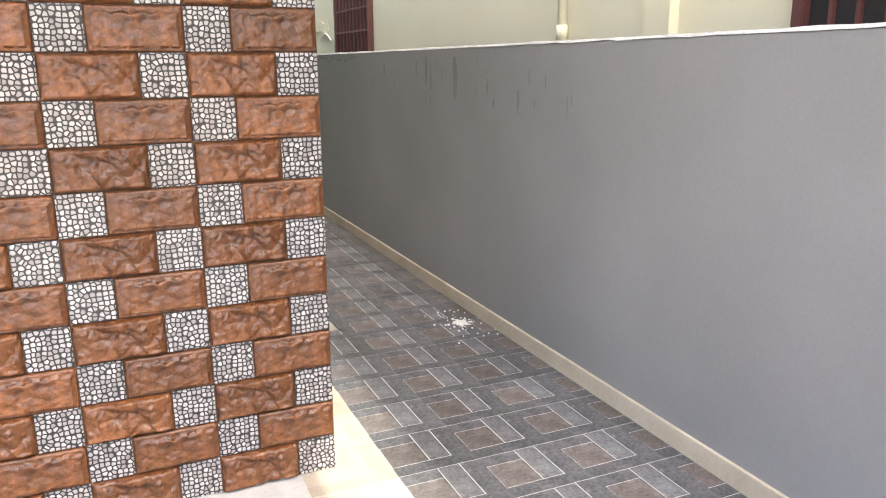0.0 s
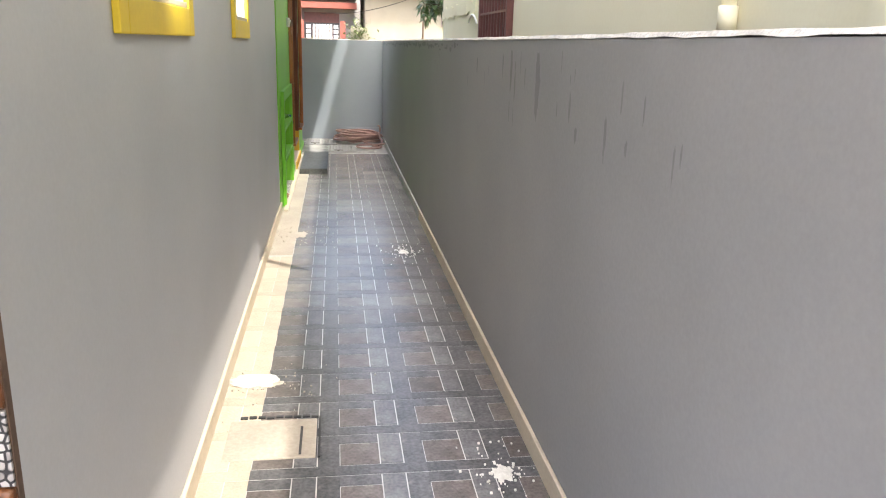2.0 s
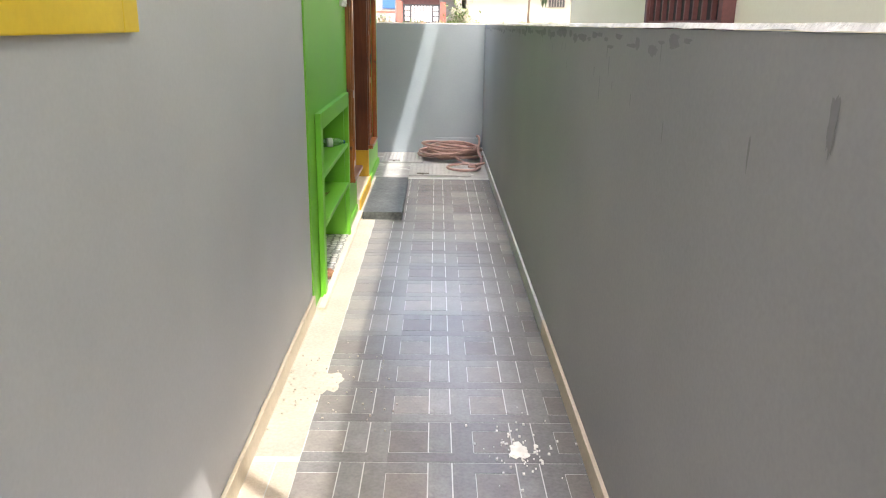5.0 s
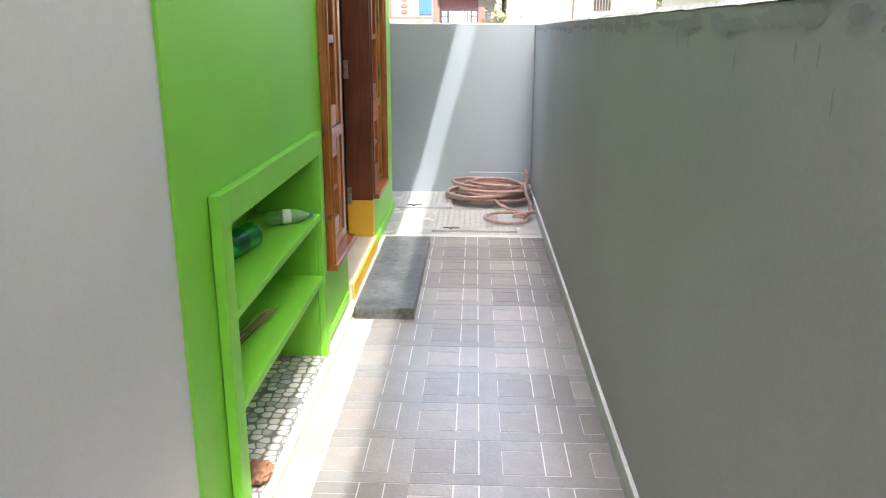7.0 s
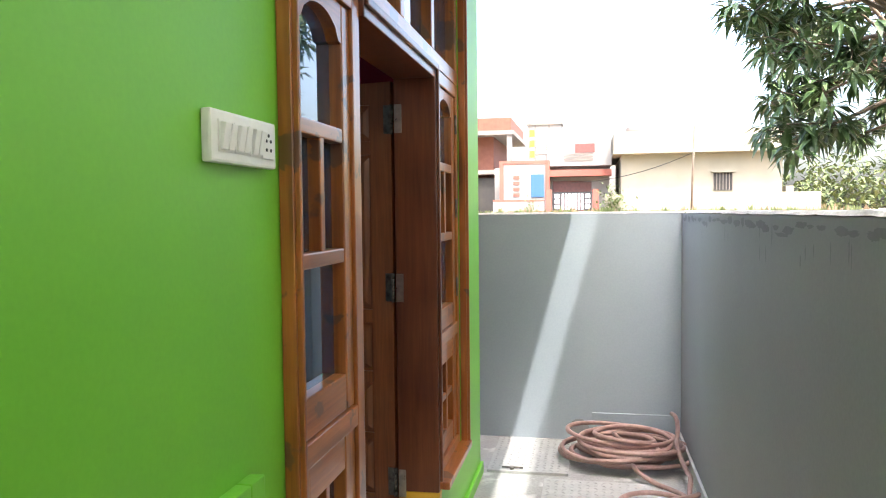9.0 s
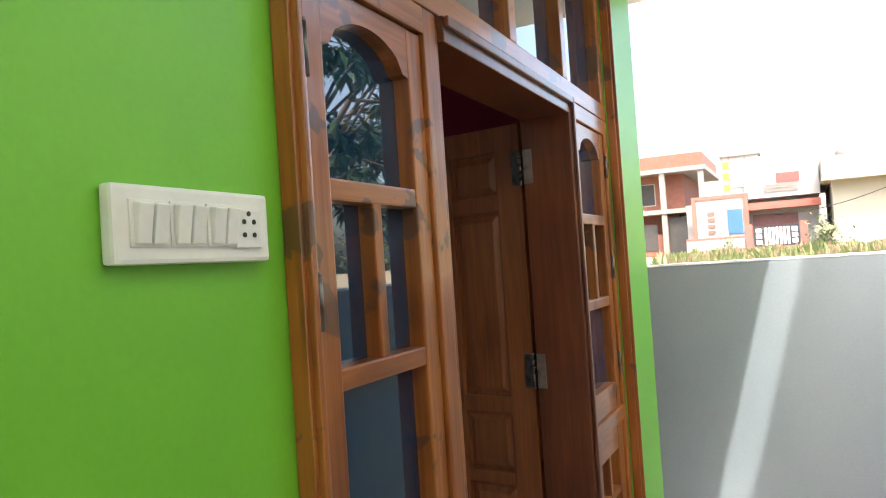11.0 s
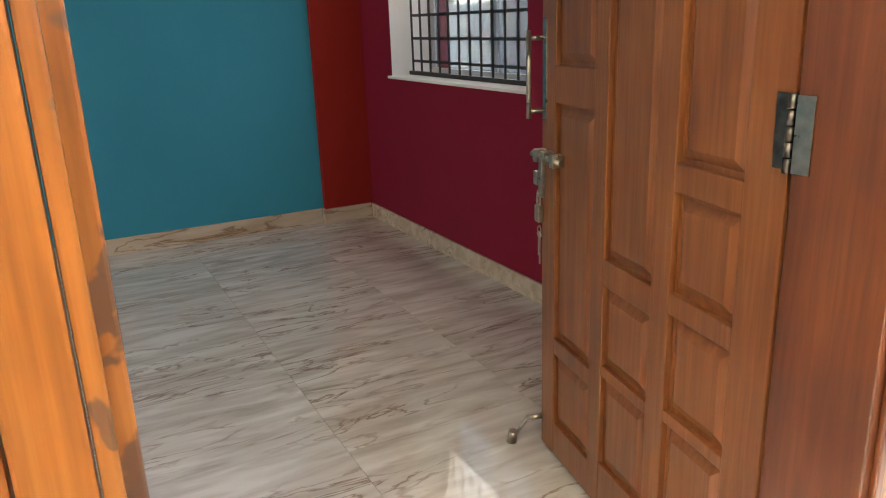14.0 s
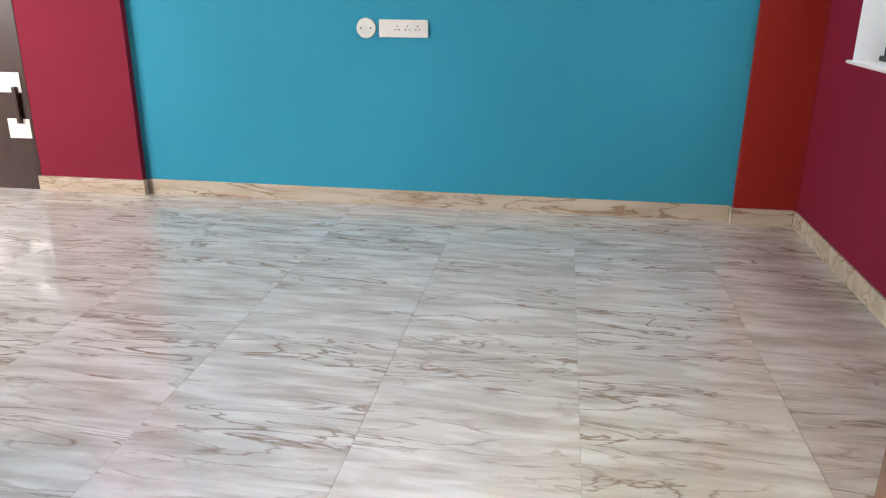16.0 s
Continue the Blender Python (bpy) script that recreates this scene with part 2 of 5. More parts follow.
M = {
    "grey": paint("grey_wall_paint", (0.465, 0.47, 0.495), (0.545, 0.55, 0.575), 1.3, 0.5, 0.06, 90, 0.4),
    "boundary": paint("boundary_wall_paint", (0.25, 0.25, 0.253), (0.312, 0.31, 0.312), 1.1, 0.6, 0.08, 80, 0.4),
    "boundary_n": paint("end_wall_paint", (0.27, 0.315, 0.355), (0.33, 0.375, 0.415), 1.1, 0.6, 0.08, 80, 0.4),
    "stain": paint("damp_stain", (0.185, 0.185, 0.19), (0.235, 0.235, 0.24), 9, 0.7, 0.05),
    "coping": paint("bare_cement_coping", (0.45, 0.44, 0.42), (0.70, 0.69, 0.66), 12, 0.9, 0.5, 70, 0.8),
    "green": paint("green_wall_paint", (0.155, 0.46, 0.028), (0.185, 0.52, 0.036), 1.5, 0.45, 0.05, 90, 0.4),
    "yellow": paint("yellow_paint", (0.72, 0.50, 0.02), (0.80, 0.58, 0.03), 6, 0.4, 0.05),
    "ochre": paint("ochre_paint", (0.62, 0.36, 0.02), (0.70, 0.43, 0.03), 6, 0.4, 0.05),
    "skirt": paint("cream_skirting_stone", (0.50, 0.43, 0.32), (0.62, 0.54, 0.42), 5, 0.6, 0.15, 50, 0.6),
    "cement": paint("dusty_cement", (0.29, 0.26, 0.215), (0.42, 0.38, 0.32), 3, 0.85, 0.3, 60, 0.7),
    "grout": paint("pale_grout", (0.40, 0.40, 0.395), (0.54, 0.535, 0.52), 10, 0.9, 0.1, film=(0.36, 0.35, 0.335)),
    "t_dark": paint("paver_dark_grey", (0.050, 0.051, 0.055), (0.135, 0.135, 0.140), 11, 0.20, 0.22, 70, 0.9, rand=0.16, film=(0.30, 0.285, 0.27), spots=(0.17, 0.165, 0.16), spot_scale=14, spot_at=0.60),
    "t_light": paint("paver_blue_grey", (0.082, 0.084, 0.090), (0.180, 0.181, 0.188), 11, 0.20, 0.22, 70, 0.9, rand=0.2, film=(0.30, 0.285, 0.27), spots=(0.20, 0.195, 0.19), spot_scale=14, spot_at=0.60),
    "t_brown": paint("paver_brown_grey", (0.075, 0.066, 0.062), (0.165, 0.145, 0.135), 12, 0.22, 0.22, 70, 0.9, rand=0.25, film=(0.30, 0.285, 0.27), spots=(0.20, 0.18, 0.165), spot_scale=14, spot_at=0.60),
    "end_cement": paint("pale_splashed_cement", (0.25, 0.245, 0.235), (0.40, 0.39, 0.37), 4, 0.8, 0.3, 60, 0.7, spots=(0.56, 0.55, 0.53), spot_scale=6, spot_at=0.57),
    "skirt_grey": paint("dusty_grey_skirting", (0.40, 0.40, 0.395), (0.55, 0.545, 0.53), 5, 0.6, 0.15, 50, 0.6),
    "t_dusty": paint("dusty_paver", (0.34, 0.29, 0.225), (0.46, 0.40, 0.32), 7, 0.6, 0.3, 90, 0.8, rand=0.1),
    "t_dusty_light": paint("dusty_pale_paver", (0.40, 0.34, 0.265), (0.52, 0.45, 0.36), 7, 0.6, 0.3, 90, 0.8, rand=0.1),
    "brick": paint("glazed_rock_face_tile", (0.060, 0.020, 0.006), (0.25, 0.092, 0.030), 14, 0.36, 0.8, 60, 0.8, rand=0.2, coat=0.25),
    "joint": paint("dark_tile_joint", (0.10, 0.06, 0.04), (0.16, 0.10, 0.07), 10, 0.8, 0.1),
    "pebble": pebble_print("pebble_tile", 60, (0.018, 0.016, 0.018), (0.27, 0.245, 0.235), (0.56, 0.53, 0.515), 0.3, 0.4, 0.10),
    "pebble_floor": pebble_print("pebble_floor_print", 22, (0.16, 0.15, 0.15), (0.30, 0.28, 0.28), (0.75, 0.73, 0.71), 0.4, 0.2, 0.04, False),
    "wood": wood("varnished_teak", (0.20, 0.048, 0.010), (0.45, 0.140, 0.026), (0.62, 0.235, 0.056), 2, 0.30, knots=(0.145, 0.060, 0.027)),
    "wood_h": wood("varnished_teak_rail", (0.20, 0.048, 0.010), (0.45, 0.140, 0.026), (0.62, 0.235, 0.056), 1, 0.30, knots=(0.145, 0.060, 0.027)),
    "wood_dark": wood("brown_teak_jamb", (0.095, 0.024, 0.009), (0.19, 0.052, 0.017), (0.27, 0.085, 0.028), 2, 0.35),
    "wood_black": wood("very_dark_door_wood", (0.022, 0.008, 0.005), (0.045, 0.015, 0.008), (0.065, 0.024, 0.012), 2, 0.35),
    "leaf_wood": wood("brown_door_leaf", (0.20, 0.056, 0.016), (0.33, 0.105, 0.030), (0.43, 0.155, 0.050), 2, 0.36),
    "glass": glassy("blue_tinted_glass", (0.004, 0.027, 0.064)),
    "white": paint("white_plastic", (0.74, 0.73, 0.68), (0.80, 0.79, 0.75), 20, 0.35, 0.0),
    "socket_hole": paint("black_socket_hole", (0.02, 0.02, 0.02), (0.03, 0.03, 0.03), 20, 0.6, 0.0),
    "brass": paint("worn_steel", (0.35, 0.32, 0.27), (0.55, 0.5, 0.42), 40, 0.3, 0.05, metal=1.0),
    "hinge": paint("dark_hinge_steel", (0.10, 0.09, 0.08), (0.25, 0.23, 0.2), 40, 0.4, 0.1, metal=1.0),
    "plate": paint("painted_chequer_plate", (0.31, 0.31, 0.30), (0.42, 0.415, 0.40), 12, 0.5, 0.1, 60, 0.5, spots=(0.42, 0.34, 0.27), spot_scale=9, spot_at=0.66),
    "granite": paint("black_dusty_granite", (0.025, 0.028, 0.028), (0.13, 0.135, 0.13), 7, 0.45, 0.2, 40, 0.8),
    "hose": paint("pink_brown_hose", (0.23, 0.135, 0.115), (0.36, 0.225, 0.195), 18, 0.45, 0.1),
    # far cream: colour dimmed so the sunlit far walls don't burn out
    "far_cream": paint("far_cream_dimmed", (0.235, 0.215, 0.165), (0.285, 0.26, 0.20), 1.2, 0.8, 0.1, 60, 0.4),
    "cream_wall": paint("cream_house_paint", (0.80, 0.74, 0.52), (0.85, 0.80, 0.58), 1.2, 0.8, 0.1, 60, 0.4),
    # far white, salmon, blue and brick: colours cut below true paint to offset sunlight
    "white_wall": paint("white_house_dimmed", (0.215, 0.205, 0.195), (0.265, 0.255, 0.24), 1.2, 0.8, 0.1, 60, 0.4),
    "pink": paint("salmon_dimmed", (0.21, 0.062, 0.045), (0.25, 0.082, 0.058), 1.2, 0.8, 0.05),
    "blue_panel": paint("blue_panel", (0.02, 0.075, 0.23), (0.03, 0.095, 0.27), 1, 0.5, 0.0),
    "far_brick": paint("raw_brick_dimmed", (0.14, 0.052, 0.034), (0.19, 0.078, 0.05), 3, 0.9, 0.2, 20),
    "concrete": paint("raw_concrete", (0.38, 0.34, 0.31), (0.48, 0.44, 0.40), 2, 0.9, 0.2),
    # raw concrete dimmed likewise, less light put into the colour
    "far_concrete": paint("far_concrete_dimmed", (0.15, 0.13, 0.115), (0.20, 0.175, 0.155), 2, 0.9, 0.2),
    "dark": paint("dark_opening", (0.02, 0.02, 0.02), (0.04, 0.035, 0.03), 3, 0.8, 0.0),
    "grille": paint("brown_grille_paint", (0.10, 0.035, 0.03), (0.15, 0.055, 0.045), 8, 0.5, 0.05),
    "black_bar": paint("black_bar_paint", (0.012, 0.012, 0.014), (0.03, 0.03, 0.032), 8, 0.4, 0.05),
    "blue": paint("teal_blue_wall_paint", (0.030, 0.27, 0.40), (0.038, 0.31, 0.45), 1.2, 0.75, 0.05, 90, 0.4, spec=0.2),
    "maroon": paint("maroon_wall_paint", (0.20, 0.010, 0.030), (0.24, 0.014, 0.038), 1.2, 0.75, 0.05, 90, 0.4, spec=0.2),
    "red": paint("red_column_paint", (0.27, 0.016, 0.012), (0.31, 0.022, 0.015), 1.2, 0.75, 0.05, 90, 0.4, spec=0.2),
    "marble": marble("polished_vein_marble", (0.50, 0.445, 0.395), (0.76, 0.725, 0.685), (0.30, 0.215, 0.155), 0.05),
    "marble_skirt": marble("beige_marble_skirting", (0.46, 0.37, 0.27), (0.60, 0.52, 0.42), (0.28, 0.18, 0.11), 0.12),
    "joint_stone": paint("stone_joint_filler", (0.40, 0.36, 0.32), (0.48, 0.44, 0.40), 10, 0.8, 0.1),
    "ceiling": paint("white_ceiling_paint", (0.76, 0.75, 0.72), (0.82, 0.81, 0.79), 1.2, 0.85, 0.05),
    "window_glass": clear("grey_green_window_glass", (0.20, 0.235, 0.235), 0.01),
    "sheet_pale": paint("pale_ribbed_sheet", (0.40, 0.41, 0.42), (0.52, 0.53, 0.54), 1.5, 0.5, 0.05),
    "soil": paint("dry_soil", (0.26, 0.19, 0.12), (0.40, 0.31, 0.21), 0.25, 0.95, 0.4, 5, 0.7, spots=(0.13, 0.15, 0.05), spot_scale=0.5, spot_at=0.5),
    "leaf": paint("mango_leaf", (0.034, 0.068, 0.022), (0.085, 0.14, 0.045), 4, 0.4, 0.05, rand=0.2),
    "weed": paint("weed_leaf", (0.055, 0.085, 0.022), (0.12, 0.145, 0.05), 2, 0.7, 0.05),
    "straw": paint("dry_weed", (0.16, 0.115, 0.07), (0.24, 0.185, 0.115), 2, 0.8, 0.05),
    "bark": paint("brown_bark", (0.09, 0.065, 0.045), (0.17, 0.13, 0.095), 9, 0.9, 0.6),
    "pet_green": clear("green_bottle_plastic", (0.05, 0.55, 0.22)),
    "pet_clear": clear("clear_bottle_plastic", (0.75, 0.85, 0.82)),
    "cap": paint("blue_green_cap", (0.02, 0.16, 0.22), (0.03, 0.20, 0.26), 9, 0.4, 0.0),
    "navy": paint("navy_card", (0.02, 0.03, 0.10), (0.03, 0.04, 0.13), 9, 0.5, 0.0),
    "paper": paint("white_paper", (0.72, 0.72, 0.70), (0.8, 0.8, 0.78), 9, 0.7, 0.0),
    "dry_leaf": paint("dry_brown_leaf", (0.16, 0.07, 0.035), (0.30, 0.15, 0.08), 20, 0.7, 0.3),
    "alu": paint("grey_aluminium", (0.45, 0.46, 0.47), (0.55, 0.56, 0.57), 9, 0.4, 0.02, metal=0.6),
    "dust": paint("lime_dust", (0.55, 0.54, 0.50), (0.70, 0.69, 0.65), 30, 0.95, 0.3),
    "orange": paint("orange_red_paint", (0.75, 0.16, 0.06), (0.8, 0.22, 0.08), 3, 0.7, 0.0),
}


# ---- mesh helpers ----
def mesh_ob(name, bm, mats, smooth=False):
    me = bpy.data.meshes.new(name)
    bm.normal_update()
    bm.to_mesh(me)
    bm.free()
    for k in (mats if isinstance(mats, (list, tuple)) else [mats]):
        me.materials.append(M[k])
    if smooth:
        for p in me.polygons:
            p.use_smooth = True
    return new(name, me)


def add_box(bm, x0, x1, y0, y1, z0, z1, mat=0, bevel=0.0):
    g = bmesh.ops.create_cube(bm, size=1.0)
    vs = g["verts"]
    bmesh.ops.transform(bm, verts=vs, matrix=Matrix.LocRotScale(((x0 + x1) / 2, (y0 + y1) / 2, (z0 + z1) / 2), None, (x1 - x0, y1 - y0, z1 - z0)))
    fs = {f for v in vs for f in v.link_faces}
    for f in fs:
        f.material_index = mat
    if bevel:
        es = list({e for v in vs for e in v.link_edges})
        r = bmesh.ops.bevel(bm, geom=es, offset=bevel, segments=2, affect="EDGES", profile=0.6)
        for f in r["faces"]:
            f.material_index = mat


def box(name, x0, x1, y0, y1, z0, z1, mat, bevel=0.0):
    bm = bmesh.new()
    add_box(bm, x0, x1, y0, y1, z0, z1, 0, bevel)
    return mesh_ob(name, bm, mat)


def boxes(name, rows, mats, bevel=0.0):
    """One mesh of several blocks: x0 x1 y0 y1 z0 z1 and, if given, the material's number."""
    bm = bmesh.new()
    for r in rows:
        add_box(bm, *r[:6], mat=r[6] if len(r) > 6 else 0, bevel=bevel)
    return mesh_ob(name, bm, mats)


def cyl(bm, p, q, r0, r1=None, seg=12, mat=0):
    p, q = Vector(p), Vector(q)
    d = q - p
    g = bmesh.ops.create_cone(bm, cap_ends=True, segments=seg, radius1=r0, radius2=r0 if r1 is None else r1, depth=d.length)
    bmesh.ops.transform(bm, verts=g["verts"], matrix=Matrix.Translation((p + q) / 2) @ d.to_track_quat("Z", "Y").to_matrix().to_4x4())
    for f in {f for v in g["verts"] for f in v.link_faces}:
        f.material_index = mat
        f.smooth = len(f.verts) == 4


def tube(name, points, r, mat, seg=8, cyclic=False):
    """A round tube swept along points."""
    bm = bmesh.new()
    pts = [Vector(p) for p in points]
    rings, up = [], Vector((0, 0, 1))
    for i, p in enumerate(pts):
        d = (pts[min(i + 1, len(pts) - 1)] - pts[max(i - 1, 0)]).normalized()
        a = d.cross(up if abs(d.z) < 0.95 else Vector((1, 0, 0))).normalized()
        c = a.cross(d)
        rings.append([bm.verts.new(p + r * (a * math.cos(2 * math.pi * k / seg) + c * math.sin(2 * math.pi * k / seg))) for k in range(seg)])
    for u, v in zip(rings, rings[1:]):
        for k in range(seg):
            bm.faces.new((u[k], u[(k + 1) % seg], v[(k + 1) % seg], v[k]))
    bm.faces.new(rings[0])
    bm.faces.new(rings[-1][::-1])
    bmesh.ops.recalc_face_normals(bm, faces=bm.faces)
    return mesh_ob(name, bm, mat, True)


def lathe(name, profile, mat, seg=20):
    """A turned body about local z from (radius, height) pairs."""
    bm = bmesh.new()
    rings = [[bm.verts.new((r * math.cos(2 * math.pi * k / seg), r * math.sin(2 * math.pi * k / seg), z)) for k in range(seg)] for r, z in profile]
    for u, v in zip(rings, rings[1:]):
        for k in range(seg):
            bm.faces.new((u[k], u[(k + 1) % seg], v[(k + 1) % seg], v[k]))
    bm.faces.new(rings[0][::-1])
    bm.faces.new(rings[-1])
    return mesh_ob(name, bm, mat, True)


def under(parent, *parts):
    for p in parts:
        p.parent = parent
        p.matrix_parent_inverse = parent.matrix_world.inverted()
    return parent


def empty(name, x=0, y=0, z=0):
    e = new(name)
    e.empty_display_size = 0.1
    e.location = (x, y, z)
    e.matrix_world = Matrix.Translation((x, y, z))
    return e


def each(name, rows, mat, bevel=0.0):
    """Several parts of one kind, an object each."""
    return [box(name, *r[:6], mat, bevel) for r in rows]


def struct(ob, label="", category="wall"):
    return tagged(ob, label, category, kind="structure")


# ---- plan ----
XL, XG, XR = 0.67, 0.68, 1.955        # grey house wall, green house wall, boundary wall
YF, YG, YE, YN = 2.64, 8.52, 13.30, 14.06  # tiled front, start of green, house end, end wall
XI = 0.42                              # inner face of the alley side wall
TOP, CEIL = 1.592, 3.10
FL = 0.15                              # floor level indoors
D0, D1 = 10.335, 12.60                  # door unit
ZS, ZT = 0.41, 2.95                    # sidelight sill, top of door unit
N0, N1, NZ = 8.82, 10.07, 0.995         # shoe niche

# ---- ground ----
bm = bmesh.new()
prof = [(-300, -0.08), (14.12, -0.08), (14.2, 0.95), (25, 1.15), (45, 1.35), (120, 1.5), (900, 1.6)]
xs = [-900, -60, -20, -5, 5, 20, 60, 900]
grid = [[bm.verts.new((x, y, z)) for x in xs] for y, z in prof]
for a, b in zip(grid, grid[1:]):
    for i in range(len(xs) - 1):
        bm.faces.new((a[i], a[i + 1], b[i + 1], b[i]))
struct(mesh_ob("ground", bm, "soil"), "dry soil plot with patches of weeds", "ground")

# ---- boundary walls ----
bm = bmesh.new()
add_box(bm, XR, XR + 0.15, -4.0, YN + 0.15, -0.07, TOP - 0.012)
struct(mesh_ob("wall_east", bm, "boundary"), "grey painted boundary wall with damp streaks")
bm = bmesh.new()
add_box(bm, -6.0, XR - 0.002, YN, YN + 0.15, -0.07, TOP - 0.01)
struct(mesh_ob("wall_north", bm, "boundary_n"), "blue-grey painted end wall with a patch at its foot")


def coping(name, x0, x1, y0, y1, along):
    """A rough, chipped cement top."""
    bm = bmesh.new()
    n = int(max(x1 - x0, y1 - y0) / 0.06)
    rows = []
    for i in range(n + 1):
        f = i / n
        h = TOP + 0.005 * noise.noise(Vector((f * 90, x0, 3))) + 0.003
        e = 0.006 * noise.noise(Vector((f * 140, 5, y0)))
        if along == "y":
            y = y0 + (y1 - y0) * f
            rows.append([bm.verts.new(v) for v in ((x0 - 0.002 + e, y, TOP - 0.009 + e), (x0 + 0.004, y, h), (x1, y, h), (x1 + 0.002, y, TOP - 0.009))])
        else:
            x = x0 + (x1 - x0) * f
            rows.append([bm.verts.new(v) for v in ((x, y1 + 0.002, TOP - 0.009), (x, y1, h), (x, y0 + 0.004, h), (x, y0 - 0.002 + e, TOP - 0.009 + e))])
    for a, b in zip(rows, rows[1:]):
        for k in range(3):
            bm.faces.new((a[k], b[k], b[k + 1], a[k + 1]))
    bmesh.ops.recalc_face_normals(bm, faces=bm.faces)
    return mesh_ob(name, bm, "coping")


struct(coping("trim_coping_east", XR, XR + 0.15, -4.0, YN + 0.15, "y"), "rough chipped cement wall top", "trim")
struct(coping("trim_coping_north", -6.0, XR - 0.01, YN, YN + 0.15, "x"), "rough chipped cement wall top", "trim")
struct(box("baseboard_east", XR - 0.018, XR - 0.001, -4.0, 8.2, -0.02, 0.085, "skirt", 0.004), "cream stone skirting along the boundary wall", "skirting")
struct(box("baseboard_east_end", XR - 0.018, XR - 0.001, 8.202, YN - 0.002, -0.02, 0.085, "skirt_grey", 0.004), "dusty grey skirting along the boundary wall", "skirting")
struct(box("baseboard_north", 1.36, XR - 0.02, YN - 0.02, YN - 0.001, -0.02, 0.20, "boundary_n", 0.003), "grey plaster skirting on the end wall", "skirting")
struct(box("baseboard_house", XL + 0.001, XL + 0.018, YF + 0.03, YG, -0.02, 0.09, "skirt", 0.004), "cream stone skirting along the house", "skirting")

# ---- house shell ----
def wall_y(name, x0, x1, y0, y1, z0, z1, holes, mats, label):
    """A wall running along y with rectangular openings (y0 y1 z0 z1)."""
    ys = sorted({y0, y1, *[v for h in holes for v in h[:2]]})
    zs = sorted({z0, z1, *[v for h in holes for v in h[2:]]})
    bm = bmesh.new()
    for a, b in zip(ys, ys[1:]):
        run = None
        for c, d in zip(zs, zs[1:]):
            solid = not any(h[0] <= a and b <= h[1] and h[2] <= c and d <= h[3] for h in holes)
            if solid:
                run = (run[0], d) if run else (c, d)
            if (not solid or d == zs[-1]) and run:
                add_box(bm, x0, x1, a, b, *run)
                run = None
    bmesh.ops.remove_doubles(bm, verts=bm.verts, dist=0.0001)
    for f in bm.faces:
        if len(mats) > 1 and f.normal.x < -0.5:
            f.material_index = 1
    return struct(mesh_ob(name, bm, mats), label)


W1, W2 = (3.50, 4.315, 1.65, 2.6), (5.655, 6.175, 1.65, 2.6)
wall_y("wall_alley_grey", XI, XL, YF + 0.02, YG, -0.05, CEIL, [W1, W2], ["grey", "maroon"], "smooth grey painted house wall")
wall_y("wall_alley_green", XI, XG, YG, YE, -0.05, CEIL,
       [(N0, N1, 0.0, NZ), (D0, D1, ZS - 0.03, ZT), (10.913, 12.02, -0.05, ZS - 0.03)], ["green", "maroon"], "bright green painted house wall")
struct(box("wall_front", -5.0, XL, YF + 0.001, YF + 0.02, -0.05, CEIL, "joint"), "house front backing of dark tile joints")
struct(box("wall_front_core", -5.0, XI - 0.002, YF + 0.022, YF + 0.24, -0.05, CEIL, "grey"), "house front wall")
bm = bmesh.new()
WX0, WX1, WZ0, WZ1 = -3.10, -1.60, 1.13, 2.35
for r in ((-3.9, WX0, FL - 0.2, CEIL), (WX1, XI - 0.002, FL - 0.2, CEIL), (WX0, WX1, FL - 0.2, WZ0), (WX0, WX1, WZ1, CEIL)):
    add_box(bm, r[0], r[1], 12.89, YE, r[2], r[3])
struct(mesh_ob("wall_room_north", bm, "maroon"), "maroon painted room wall with a window")
struct(box("wall_room_west", -3.85, -3.60, 2.9, 13.0, FL - 0.2, CEIL, "blue"), "teal blue painted room wall")
struct(box("wall_room_south", -3.85, XI - 0.002, 2.885, 3.0, FL - 0.2, CEIL, "maroon"), "maroon painted room wall")
struct(box("column_1", -3.598, -3.55, 12.54, 12.888, FL - 0.01, CEIL - 0.002, "red"), "red painted wall column", "column")
struct(box("column_2", -3.598, -3.55, 8.06, 8.79, FL - 0.01, CEIL - 0.002, "maroon"), "maroon painted wall column", "column")
struct(box("ceiling", -5.0, 0.9, 0.9, 13.75, CEIL + 0.002, CEIL + 0.15, "ceiling"), "white painted roof slab", "ceiling")
bm = bmesh.new()
add_box(bm, 0.902, 1.43, 0.9, 5.2, CEIL + 0.002, CEIL + 0.15)
add_box(bm, 0.902, 1.50, 5.202, 11.0, CEIL + 0.002, CEIL + 0.15)
add_box(bm, 0.902, 1.64, 11.002, 13.75, CEIL + 0.002, CEIL + 0.15)
struct(mesh_ob("ceiling_overhang", bm, "ceiling"), "white roof slab overhanging the alley", "ceiling")

# out-of-view bar, added only to cast the diagonal shadow across the sunlit strip
bm = bmesh.new()
cyl(bm, (1.40, 5.54, CEIL + 0.09), (2.0, 5.05, CEIL + 0.07), 0.032, seg=14)
tagged(mesh_ob("shadow_bar", bm, "white_wall"), "pale round bar added out of view at the roof slab edge to cast a shadow", "spout")

# ---- room floor ----
struct(box("floor_bed", -3.85, XI - 0.001, 3.0, 13.0, FL - 0.2, FL - 0.006, "joint_stone"), "cement bed under the room floor", "floor")

